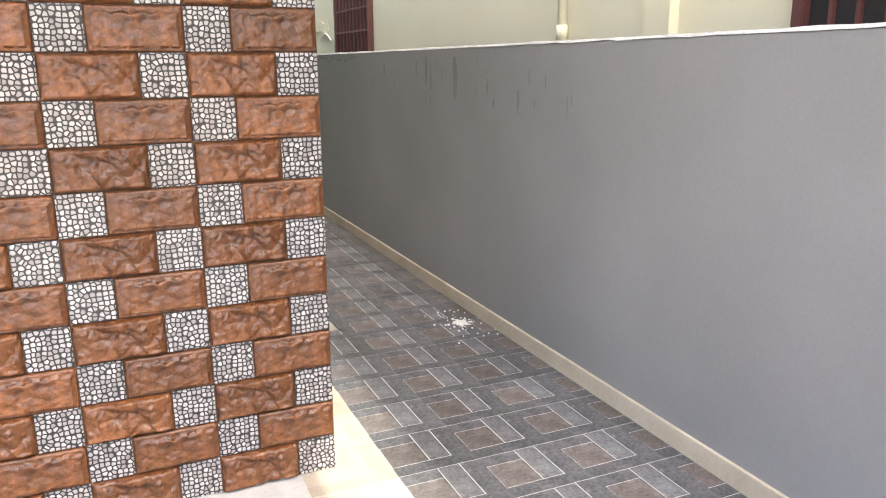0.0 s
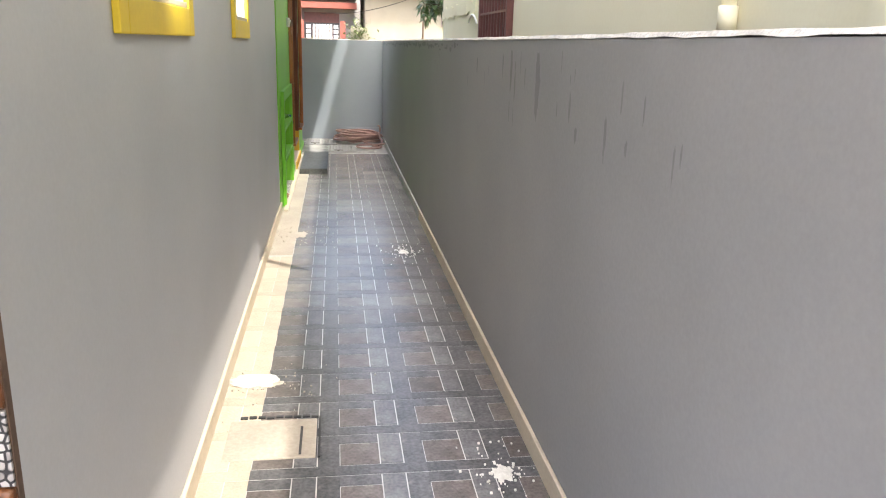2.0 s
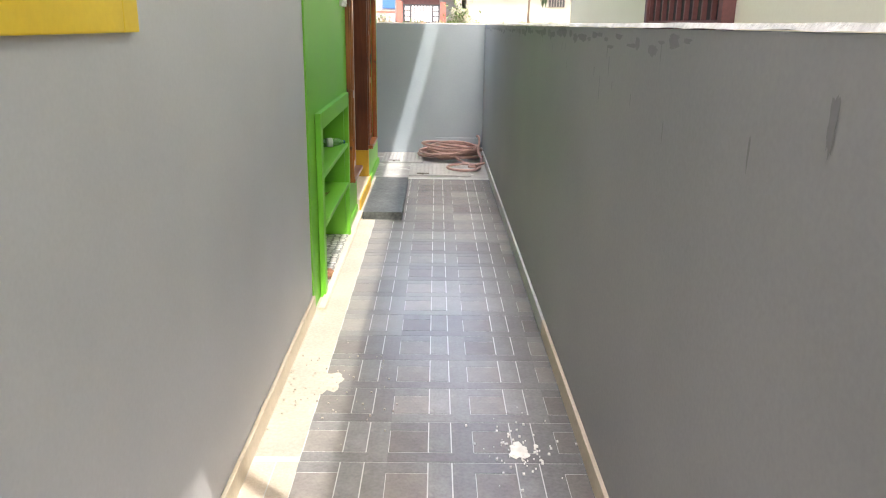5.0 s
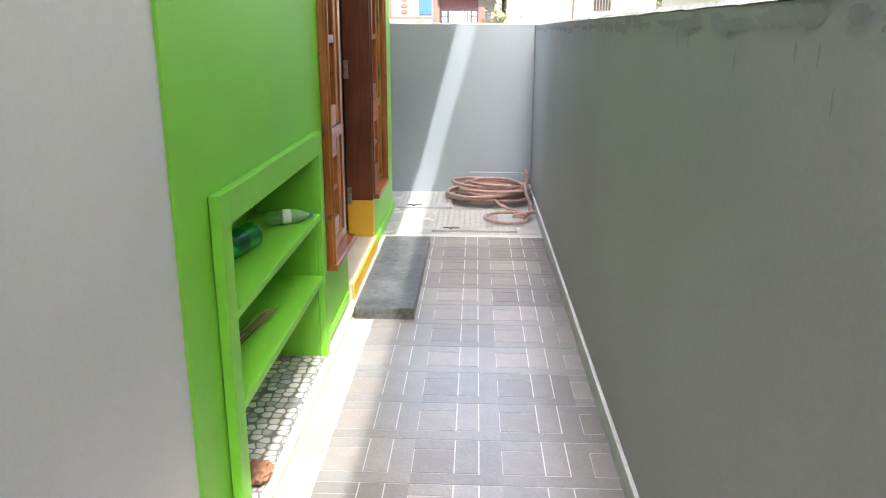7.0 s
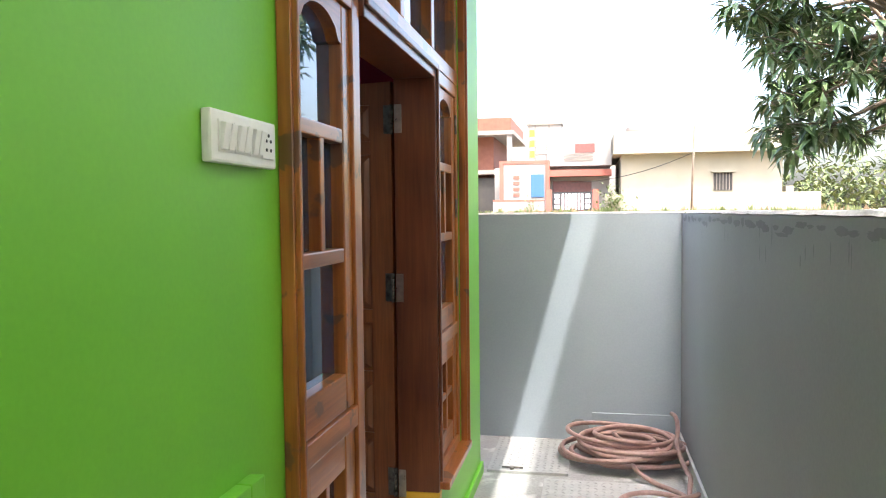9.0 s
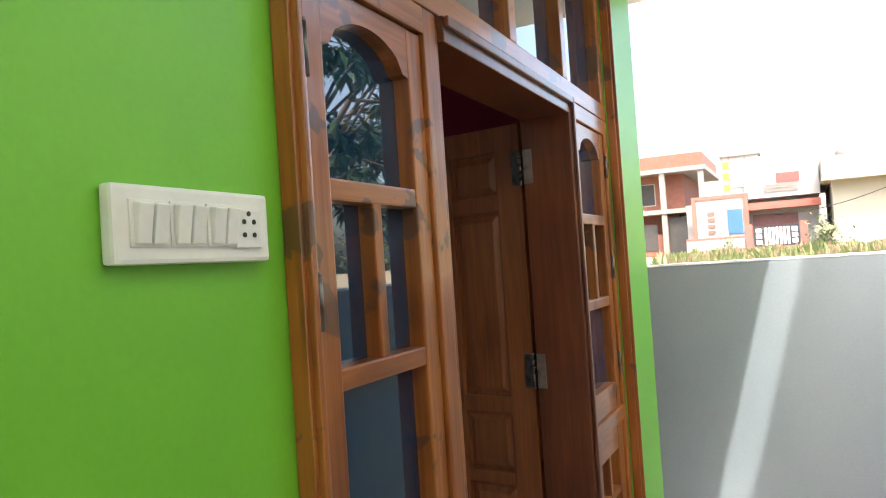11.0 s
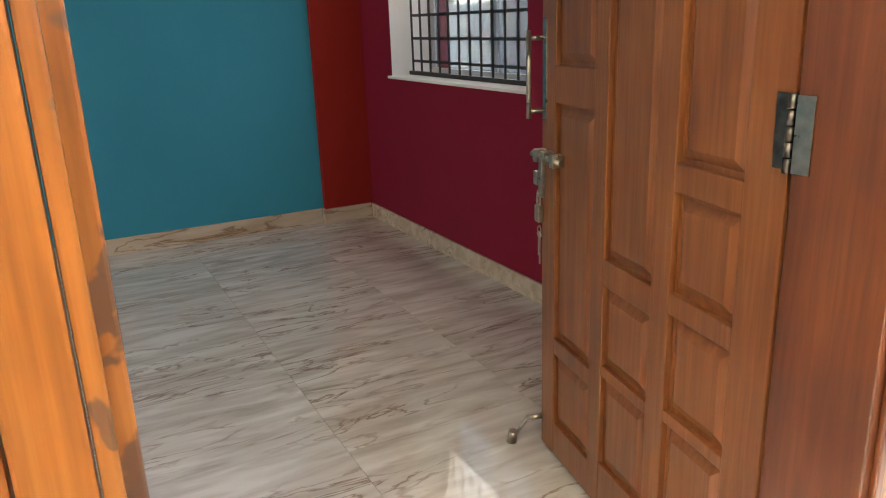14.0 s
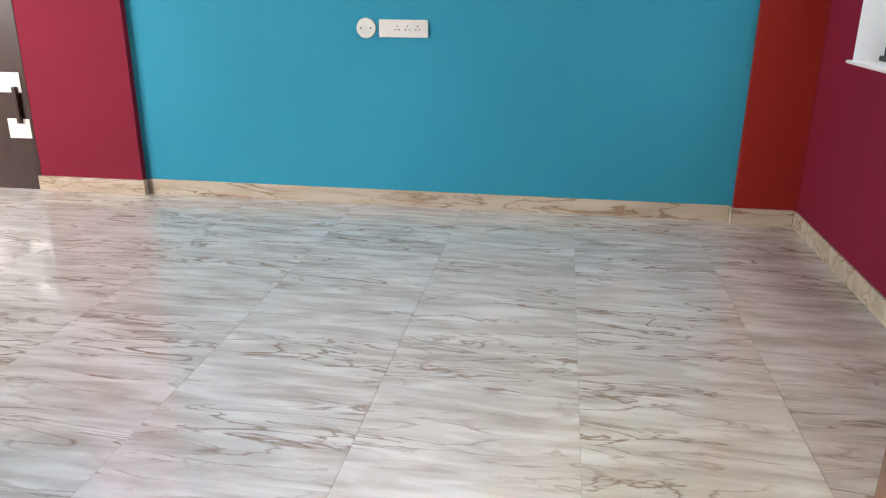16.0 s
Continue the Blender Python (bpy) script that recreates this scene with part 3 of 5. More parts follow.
# ---- niche with shelves ----
niche = tagged(boxes("shoe_shelf", [
    (XI - 0.06, XI - 0.02, N0 - 0.02, N1 + 0.02, 0.0, NZ + 0.02),
    (XI - 0.02, XG + 0.002, N0 - 0.02, N0 + 0.001, 0.0, NZ + 0.02), (XI - 0.02, XG + 0.002, N1 - 0.001, N1 + 0.02, 0.0, NZ + 0.02),
    (XI - 0.02, XG + 0.002, N0, N1, NZ - 0.001, NZ + 0.02),
    (XI - 0.02, XG + 0.030, N0 + 0.001, N1 - 0.001, 0.70, 0.728), (XI - 0.02, XG + 0.030, N0 + 0.001, N1 - 0.001, 0.40, 0.430)], "green", 0.003),
    "green painted built-in shoe shelf with two boards", "shelf")
under(niche, boxes("surround", [
    (XG + 0.003, XG + 0.035, N0 - 0.085, N0, 0.0, NZ + 0.098), (XG + 0.003, XG + 0.035, N1, N1 + 0.06, 0.0, NZ + 0.098),
    (XG + 0.003, XG + 0.035, N0 + 0.001, N1 - 0.001, NZ, NZ + 0.098)], "green", 0.004))
struct(box("floor_niche", XI - 0.02, XG + 0.02, N0 + 0.002, N1 - 0.002, -0.02, 0.022, "pebble_floor"), "pebble patterned tile floor of the niche", "floor")
struct(box("baseboard_niche_kerb", XG + 0.021, XG + 0.06, YG, 10.86, -0.02, 0.018, "skirt", 0.004), "worn cream kerb under the green wall", "skirting")
struct(box("baseboard_green_a", XG + 0.001, XG + 0.012, N1 + 0.065, 10.86, 0.019, 0.075, "green", 0.003), "green painted skirting", "skirting")
struct(box("baseboard_green_b", XG + 0.001, XG + 0.02, 12.02, YE, -0.02, 0.07, "green", 0.004), "green painted skirting", "skirting")

# ---- door unit ----
def sidelight(y0, y1, hinge_low, out=0.06, inn=0.06):
    """A tall window beside the door: casement with arched top pane, two narrow panes, one square pane, and a lower sash of four."""
    e = empty("sidelight_window", XG, (y0 + y1) / 2, ZS)
    fx0, fx1 = 0.585, 0.672
    pa, pb = (out, inn) if hinge_low else (inn, out)
    parts = [boxes("frame", [(fx0, fx1 + 0.006, y0, y0 + pa, ZS, 2.24), (fx0, fx1 + 0.006, y1 - pb, y1, ZS, 2.24)], "wood", 0.004),
             boxes("frame", [(fx0, fx1 + 0.006, y0 + pa, y1 - pb, ZS, ZS + 0.05), (fx0, fx1 + 0.006, y0 + pa, y1 - pb, 0.985, 1.045),
                             (fx0, fx1 + 0.006, y0 + pa, y1 - pb, 2.18, 2.24)], "wood_h", 0.004)]
    a, b = y0 + pa + 0.003, y1 - pb - 0.003
    st = 0.063
    sx0, sx1 = 0.60, 0.668
    parts.append(boxes("sash", [(sx0, sx1, a, a + st, 1.048, 2.177), (sx0, sx1, b - st, b, 1.048, 2.177),
                                (sx0 + 0.01, sx1 - 0.004, (a + b) / 2 - 0.016, (a + b) / 2 + 0.016, 1.50, 1.80)], "wood", 0.005))
    bm = bmesh.new()
    for z0, z1 in ((1.048, 1.15), (1.465, 1.505), (1.795, 1.835)):
        add_box(bm, sx0, sx1 - 0.002, a + st, b - st, z0, z1, 0, 0.005)
    # arched head rail
    n = 14
    top, low = [], []
    for i in range(n + 1):
        f = i / n
        y = a + st + (b - a - 2 * st) * f
        s = abs(2 * f - 1)
        z = 2.135 - 0.065 * (s ** 2.2 if s < 0.75 else 0.53 + 0.47 * min(1, (s - 0.75) / 0.12))
        low.append((y, z))
    for x, flip in ((sx1 - 0.002, False), (sx0, True)):
        lo = [bm.verts.new((x, y, z)) for y, z in low]
        hi = [bm.verts.new((x, y, 2.177)) for y, z in low]
        top.append((lo, hi))
        for i in range(n):
            f = (lo[i], lo[i + 1], hi[i + 1], hi[i])
            bm.faces.new(f[::-1] if flip else f)
    for i in range(n):
        bm.faces.new((top[0][0][i + 1], top[0][0][i], top[1][0][i], top[1][0][i + 1]))
    parts.append(mesh_ob("sash", bm, "wood_h"))
    # lower sash of four panes
    parts.append(boxes("sash", [(sx0, sx1, a, a + 0.085, ZS + 0.053, 0.982), (sx0, sx1, b - 0.085, b, ZS + 0.053, 0.982),
                                (sx0 + 0.008, sx1 - 0.004, (a + b) / 2 - 0.014, (a + b) / 2 + 0.014, ZS + 0.14, 0.90)], "wood", 0.005))
    parts.append(boxes("sash", [(sx0, sx1 - 0.002, a + 0.085, b - 0.085, ZS + 0.053, ZS + 0.15), (sx0, sx1 - 0.002, a + 0.085, b - 0.085, 0.885, 0.982),
                                (sx0 + 0.006, sx1 - 0.006, a + 0.085, b - 0.085, 0.705, 0.735)], "wood_h", 0.005))
    parts.append(boxes("pane", [(0.622, 0.630, a + st - 0.01, b - st + 0.01, 1.14, 2.15), (0.622, 0.630, a + 0.075, b - 0.075, ZS + 0.13, 0.90)], "glass"))
    y = a - 0.003 if hinge_low else b + 0.003
    for z in (1.22, 1.62, 2.04):
        bm = bmesh.new()
        cyl(bm, (sx1 + 0.008, y, z - 0.045), (sx1 + 0.008, y, z + 0.045), 0.006)
        cyl(bm, (sx1 + 0.008, y, z + 0.045), (sx1 + 0.008, y, z + 0.052), 0.0045)
        parts.append(mesh_ob("hinge", bm, "hinge"))
    parts.append(box("sill", 0.60, 0.735, y0 - 0.035, y1 + 0.035 if not hinge_low else y1, ZS - 0.035, ZS - 0.002, "wood_h", 0.006))
    under(e, *parts)
    return tagged(e, "varnished teak sidelight window with dark blue panes beside the door", "window", "windows beside the door")


sidelight(D0 + 0.005, 10.912, True)
sidelight(12.018, D1 - 0.005, False, 0.05, 0.06)

trans = tagged(empty("transom_window", XG, 11.46, 2.5), "varnished teak transom window above the door", "window")
under(trans, boxes("frame", [(0.585, 0.678, D0 + 0.005, D1 - 0.005, 2.243, 2.31), (0.585, 0.678, D0 + 0.005, D1 - 0.005, 2.87, 2.94)], "wood_h", 0.004),
      boxes("frame", [(0.586, 0.677, y, y + 0.06, 2.312, 2.868) for y in (D0 + 0.006, 10.88, 11.43, 11.97, D1 - 0.067)], "wood", 0.004),
      box("pane", 0.622, 0.630, D0 + 0.03, D1 - 0.03, 2.30, 2.88, "glass"))

frm = tagged(empty("door_frame", 0.6, 11.44, 0.0), "brown teak door frame with moulded edges, feet painted yellow", "door frame")
parts = []
for y0, y1, s in ((10.914, 10.932, 1), (11.968, 12.015, -1)):
    if s > 0:
        # near jamb: flush with the sidelight, with a deeper rebate behind
        parts.append(boxes("jamb", [(0.57, 0.674, y0, y1, 0.365, 2.24), (0.49, 0.569, y0, y1 + 0.022, 0.365, 2.24)], "wood", 0.004))
        parts.append(boxes("jamb_foot", [(0.571, 0.676, y0 - 0.001, y1 + 0.001, 0.10, 0.364), (0.491, 0.570, y0, y1 + 0.023, 0.10, 0.364)], "ochre", 0.004))
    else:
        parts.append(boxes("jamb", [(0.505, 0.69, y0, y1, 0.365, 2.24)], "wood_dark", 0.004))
        parts.append(boxes("jamb_foot", [(0.506, 0.692, y0 - 0.001, y1 + 0.001, 0.10, 0.364)], "ochre", 0.004))
        for z in (0.40, 1.272, 2.01):
            parts.append(box("hinge_flap", 0.507, 0.540, y0 - 0.004, y0 - 0.0005, z - 0.062, z + 0.062, "brass", 0.001))
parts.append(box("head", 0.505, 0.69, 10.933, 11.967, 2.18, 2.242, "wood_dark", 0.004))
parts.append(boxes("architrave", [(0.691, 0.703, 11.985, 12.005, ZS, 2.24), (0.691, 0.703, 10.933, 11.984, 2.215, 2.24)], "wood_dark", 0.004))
for y in (D0 - 0.03, D1 + 0.002):
    parts.append(boxes("architrave", [(XG + 0.001, 0.715, y, y + 0.028, ZS - 0.034, ZT), (XG + 0.001, 0.728, y + 0.008, y + 0.020, ZS - 0.033, ZT)], "wood", 0.003))
under(frm, *parts)
sill = tagged(box("door_sill", 0.507, 0.70, 10.914, 12.0, -0.02, 0.10, "skirt", 0.005), "cream stone door sill with an ochre painted front", "door sill")
under(sill, box("front_face", 0.7005, 0.712, 10.92, 12.02, -0.02, 0.098, "ochre", 0.004))


def door_leaf():
    """The panelled leaf, hung at y = 0 and reaching along local -x; its outer face looks to local -y."""
    e = empty("door_leaf")
    w, t, z0, z1 = 0.97, 0.05, FL + 0.012, 2.175
    bm = bmesh.new()
    cols = [(0.105, 0.315), (0.385, 0.60), (0.665, 0.885)]
    rows = [[(0.33, 0.58), (0.61, 0.84), (0.89, 1.11), (1.17, 1.86), (1.92, 2.08)],
            [(0.30, 0.56), (0.59, 0.81), (0.88, 1.60), (1.66, 1.86), (1.92, 2.08)],
            [(0.27, 0.50), (0.55, 1.24), (1.34, 1.57), (1.62, 1.86), (1.92, 2.08)]]
    add_box(bm, -w + 0.001, -0.001, 0.016, t - 0.016, z0 + 0.001, z1 - 0.001)
    xs = [0.0, *[v for c in cols for v in c], w]
    for a, b in zip(xs[::2], xs[1::2]):
        add_box(bm, -b, -a, 0, t, z0, z1, 0, 0.003)
    for (a, b), col in zip(cols, rows):
        zz = [z0, *[v for r in col for v in r], z1]
        for p, q in zip(zz[::2], zz[1::2]):
            add_box(bm, -b, -a, 0.001, t - 0.001, p, q, 0, 0.003)
        for p, q in col:
            for y0, y1, s in ((0.0155, 0.004, -1), (t - 0.0155, t - 0.004, 1)):
                i, j = 0.012, 0.034
                o = [bm.verts.new(v) for v in ((-b + i, y0, p + i), (-a - i, y0, p + i), (-a - i, y0, q - i), (-b + i, y0, q - i))]
                n = [bm.verts.new(v) for v in ((-b + j, y1, p + j), (-a - j, y1, p + j), (-a - j, y1, q - j), (-b + j, y1, q - j))]
                fs = [(*n,)] + [(o[k], o[(k + 1) % 4], n[(k + 1) % 4], n[k]) for k in range(4)]
                for f in fs:
                    bm.faces.new(f if s < 0 else f[::-1])
    parts = [mesh_ob("panel_body", bm, "leaf_wood")]
    bm = bmesh.new()
    zb = 1.09
    cyl(bm, (-w - 0.02, -0.022, zb), (-w + 0.17, -0.022, zb), 0.008)
    for x in (-w + 0.02, -w + 0.07, -w + 0.13):
        add_box(bm, x - 0.012, x + 0.012, -0.034, 0.0, zb - 0.018, zb + 0.018, 0, 0.003)
    add_box(bm, -w + 0.062, -w + 0.082, -0.040, -0.028, zb - 0.11, zb, 0, 0.003)
    add_box(bm, -w + 0.004, -w + 0.03, -0.03, 0.0, zb - 0.085, zb - 0.045, 0, 0.003)
    parts.append(mesh_ob("tower_bolt", bm, "brass"))
    bm = bmesh.new()
    add_box(bm, -w - 0.012, -w + 0.018, -0.02, -0.004, zb - 0.20, zb - 0.15, 0, 0.004)
    for k in range(9):
        a0, a1 = math.pi * k / 9, math.pi * (k + 1) / 9
        cyl(bm, (-w + 0.003 + 0.011 * math.cos(a0), -0.012, zb - 0.15 + 0.045 * math.sin(a0)), (-w + 0.003 + 0.011 * math.cos(a1), -0.012, zb - 0.15 + 0.045 * math.sin(a1)), 0.0035, seg=8)
    parts.append(mesh_ob("padlock", bm, "brass"))
    bm = bmesh.new()
    for k in range(8):
        a0, a1 = math.pi * k / 4, math.pi * (k + 1) / 4
        cyl(bm, (-w + 0.012 + 0.012 * math.cos(a0), -0.014, zb - 0.222 + 0.012 * math.sin(a0)), (-w + 0.012 + 0.012 * math.cos(a1), -0.014, zb - 0.222 + 0.012 * math.sin(a1)), 0.0015, seg=6)
    for x, z0, z1 in ((0.010, 0.30, 0.235), (0.017, 0.325, 0.235)):
        add_box(bm, -w + x - 0.003, -w + x + 0.003, -0.016, -0.013, zb - z0, zb - z1)
        cyl(bm, (-w + x, -0.0165, zb - z1), (-w + x, -0.0125, zb - z1), 0.009, seg=12)
    parts.append(mesh_ob("key_ring", bm, "brass"))
    bm = bmesh.new()
    add_box(bm, -w + 0.010, -w + 0.034, -0.004, 0.0, 1.19, 1.46, 0, 0.001)
    for z in (1.215, 1.41):
        cyl(bm, (-w + 0.02, -0.004, z), (-w + 0.02, -0.05, z), 0.006)
    cyl(bm, (-w + 0.02, -0.05, 1.195), (-w + 0.02, -0.05, 1.43), 0.007)
    parts.append(mesh_ob("pull_handle", bm, "brass"))
    bm = bmesh.new()
    cyl(bm, (-w + 0.02, -0.005, FL + 0.11), (-w - 0.0, -0.05, FL + 0.10), 0.009)
    cyl(bm, (-w - 0.0, -0.05, FL + 0.10), (-w - 0.03, -0.085, FL + 0.02), 0.006)
    cyl(bm, (-w - 0.03, -0.085, FL + 0.045), (-w - 0.035, -0.09, FL + 0.004), 0.015, 0.017)
    parts.append(mesh_ob("floor_stop", bm, "brass"))
    for z in (0.40, 1.272, 2.01):
        bm = bmesh.new()
        add_box(bm, -0.035, -0.001, -0.004, 0.001, z - 0.062, z + 0.062, 0, 0.001)
        for k in range(5):
            cyl(bm, (0.004, -0.006, z - 0.065 + 0.026 * k), (0.004, -0.006, z - 0.041 + 0.026 * k), 0.008, seg=10)
        parts.append(mesh_ob("hinge", bm, "hinge"))
    under(e, *parts)
    e.matrix_world = pose(0.488, 11.983, 0, 0, 0, -11.0)
    return tagged(e, "brown panelled teak door standing open, steel bolts, hanging padlock", "door")


door_leaf()


# ---- switch plates ----
def switch_plate():
    e = empty("switch_board", XG, 10.13, 1.735)
    y0, y1, z0, z1 = 9.974, 10.246, 1.693, 1.787
    parts = [box("cover_plate", XG + 0.001, XG + 0.022, y0, y1, z0, z1, "white", 0.006)]
    for k in range(3):
        for s in range(2):
            y = y0 + 0.026 + k * 0.062 + s * 0.0255
            b = box("rocker", -0.006, 0.006, -0.0108, 0.0108, -0.024, 0.024, "white", 0.002)
            b.matrix_world = pose(XG + 0.0265, y + 0.0125, 1.741, 0, 10, 0)
            parts.append(b)
    parts += [boxes("module_rim", [(XG + 0.0215, XG + 0.0245, y0 + 0.0225 + k * 0.062, y0 + 0.0795 + k * 0.062, 1.713, 1.769)], "white", 0.001) for k in range(3)]
    parts.append(box("socket", XG + 0.0215, XG + 0.027, y1 - 0.075, y1 - 0.022, 1.711, 1.763, "white", 0.002))
    bm = bmesh.new()
    for dy, dz in ((0, 0.017), (-0.010, 0.006), (0.010, 0.006), (-0.010, -0.012), (0.010, -0.012)):
        cyl(bm, (XG + 0.026, y1 - 0.0485 + dy, 1.741 + dz), (XG + 0.0285, y1 - 0.0485 + dy, 1.741 + dz), 0.0035, seg=10)
    parts.append(mesh_ob("socket_holes", bm, "socket_hole"))
    under(e, *parts)
    return tagged(e, "off-white switch board with six rockers on the green wall", "switch")


switch_plate()

rs = tagged(empty("socket_strip", -3.6, 10.55, 1.235), "white three-socket strip on the blue wall", "socket")
parts = [box("cover_plate", -3.599, -3.585, 10.405, 10.70, 1.185, 1.287, "white", 0.005)]
for k in range(3):
    bm = bmesh.new()
    y = 10.515 + 0.062 * k
    for dy, dz in ((0, 0.014), (-0.011, -0.006), (0.011, -0.006)):
        cyl(bm, (-3.586, y + dy, 1.236 + dz), (-3.5835, y + dy, 1.236 + dz), 0.004, seg=10)
    parts.append(mesh_ob("socket_holes", bm, "socket_hole"))
under(rs, *parts)
rj = tagged(empty("junction_box", -3.6, 10.32, 1.235), "round white junction box cover on the blue wall", "junction box")
bm = bmesh.new()
cyl(bm, (-3.599, 10.325, 1.236), (-3.586, 10.325, 1.236), 0.06, 0.056, seg=32)
p1 = mesh_ob("cover", bm, "white")
under(rj, p1)
for dy in (-0.03, 0.03):
    bm = bmesh.new()
    cyl(bm, (-3.587, 10.325 + dy, 1.236), (-3.584, 10.325 + dy, 1.236), 0.005, seg=10)
    under(rj, mesh_ob("screw", bm, "socket_hole"))

# ---- inner door seen at the room's far left ----
idr = tagged(empty("inner_door", -3.6, 7.7, FL), "dark brown inner door with white handle plates", "door")
under(idr, box("leaf", -3.598, -3.55, 7.1, 8.058, FL, 2.2, "wood_black", 0.003),
      *each("handle_plate", [(-3.549, -3.545, 7.86, 8.02, 0.80, 0.93), (-3.549, -3.545, 7.88, 8.04, 0.50, 0.63)], "white", 0.002),
      box("handle", -3.549, -3.52, 7.965, 7.995, 0.60, 0.84, "wood_black", 0.006))

# ---- room window ----
rw = tagged(empty("window_room", (WX0 + WX1) / 2, 13.1, WZ0), "grey aluminium sliding window with a black bar grille", "window")
bm = bmesh.new()
for k in range(13):
    x = WX0 + 0.04 + (WX1 - WX0 - 0.08) * k / 12
    add_box(bm, x - 0.005, x + 0.005, 13.017, 13.027, WZ0 + 0.01, WZ1 - 0.01)
for k in range(9):
    z = WZ0 + 0.10 + k * 0.135
    add_box(bm, WX0 + 0.01, WX1 - 0.01, 13.028, 13.034, z - 0.008, z + 0.008)
add_box(bm, WX0, WX1, 13.01, 13.04, WZ0 + 0.0165, WZ0 + 0.04)
grille = mesh_ob("grille", bm, "black_bar")
under(rw, grille,
      boxes("frame", [(WX0, WX1, 13.17, 13.21, WZ0, WZ0 + 0.05), (WX0, WX1, 13.17, 13.21, WZ1 - 0.05, WZ1), (WX0, WX0 + 0.05, 13.172, 13.208, WZ0 + 0.05, WZ1 - 0.05),
                      (WX1 - 0.05, WX1, 13.172, 13.208, WZ0 + 0.05, WZ1 - 0.05), (-2.38, -2.32, 13.172, 13.208, WZ0 + 0.05, WZ1 - 0.05)], "alu", 0.004),
      boxes("sill", [(WX0 - 0.02, WX1 + 0.02, 12.868, 13.17, WZ0 + 0.0005, WZ0 + 0.016)], "ceiling", 0.003),
      boxes("reveal", [(WX0 - 0.002, WX0 + 0.004, 12.892, 13.17, WZ0, WZ1)], "ceiling"))

for x0, x1 in ((WX0 + 0.05, -2.36), (-2.34, WX1 - 0.05)):
    pn = box("pane", x0, x1, 13.186, 13.191, WZ0 + 0.04, WZ1 - 0.04, "window_glass")
    pn.visible_shadow = False
    under(rw, pn)

# ---- ribbed sheet wall behind the house ----
bm = bmesh.new()
prev = None
for k in range(121):
    x = -9.0 + 7.6 * k / 120
    y = 16.6 + (0.05 if (k // 3) % 2 else 0.0)
    cur = [bm.verts.new((x, y, 0.9)), bm.verts.new((x, y, 4.6)), bm.verts.new((x, y + 0.03, 4.6)), bm.verts.new((x, y + 0.03, 0.9))]
    if prev:
        for i in range(4):
            bm.faces.new((prev[i], cur[i], cur[(i + 1) % 4], prev[(i + 1) % 4]))
    prev = cur
bmesh.ops.recalc_face_normals(bm, faces=bm.faces)
tagged(mesh_ob("sheet_fence", bm, "sheet_pale"), "pale ribbed metal sheet wall behind the house", "fence")

# ---- windows in the grey wall ----
def yellow_window(w):
    y0, y1, z0, z1 = w
    e = empty("alley_window", XL, (y0 + y1) / 2, z0)
    b = 0.085
    parts = [boxes("surround", [(XL + 0.001, 0.69, y0 - b, y0, z0 - b - 0.008, z1 + b), (XL + 0.001, 0.69, y1, y1 + b, z0 - b - 0.008, z1 + b),
                                (XL + 0.001, 0.69, y0, y1, z0 - b - 0.008, z0), (XL + 0.001, 0.69, y0, y1, z1, z1 + b)], "yellow", 0.004),
             boxes("frame", [(0.52, 0.60, y0, y0 + 0.05, z0, z1), (0.52, 0.60, y1 - 0.05, y1, z0, z1), (0.521, 0.599, y0 + 0.05, y1 - 0.05, z0, z0 + 0.05), (0.521, 0.599, y0 + 0.05, y1 - 0.05, z1 - 0.05, z1)], "white", 0.004),
             box("pane", 0.55, 0.558, y0 + 0.04, y1 - 0.04, z0 + 0.04, z1 - 0.04, "glass"),
             box("sill", 0.60, 0.684, y0 + 0.002, y1 - 0.002, z0 + 0.001, z0 + 0.02, "skirt", 0.004)]
    under(e, *parts)
    return tagged(e, "small house window in a bright yellow raised surround", "window", "windows in the grey wall")


yellow_window(W1)
yellow_window(W2)

# ---- step slab, covers, hose ----
tagged(box("step_slab", 0.755, 1.085, 10.62, 12.12, -0.01, 0.065, "granite", 0.004), "dusty black granite step slab before the door", "step")


def cover(x0, x1, y0, y1):
    bm = bmesh.new()
    add_box(bm, x0, x1, y0, y1, 0.0, 0.018, 0, 0.003)
    nx, ny = int((x1 - x0) / 0.045), int((y1 - y0) / 0.045)
    for i in range(nx):
        for j in range(ny):
            cx, cy = x0 + 0.03 + i * 0.045, y0 + 0.03 + j * 0.045
            s = 1 if (i + j) % 2 else -1
            dx, dy, wx, wy = 0.014, 0.014 * s, -0.004 * s, 0.004
            vs = [bm.verts.new(v) for v in ((cx - dx, cy - dy, 0.018), (cx + wx, cy + wy, 0.0215), (cx + dx, cy + dy, 0.018), (cx - wx, cy - wy, 0.0215))]
            bm.faces.new(vs)
    body = mesh_ob("plate", bm, "plate")
    e = empty("drain_cover", (x0 + x1) / 2, (y0 + y1) / 2, 0)
    hx = x0 + 0.09
    bm = bmesh.new()
    cyl(bm, (hx, y0 + 0.03, 0.03), (hx + 0.13, y0 + 0.03, 0.03), 0.006)
    cyl(bm, (hx + 0.06, y0 + 0.03, 0.015), (hx + 0.06, y0 + 0.03, 0.035), 0.014)
    under(e, body, mesh_ob("handle", bm, "hinge"))
    return tagged(e, "pale painted chequered steel drain cover with a ring handle", "drain cover", "drain covers")


cover(1.075, 1.75, 12.50, 13.20)
cover(0.72, 1.215, 13.30, 13.98)

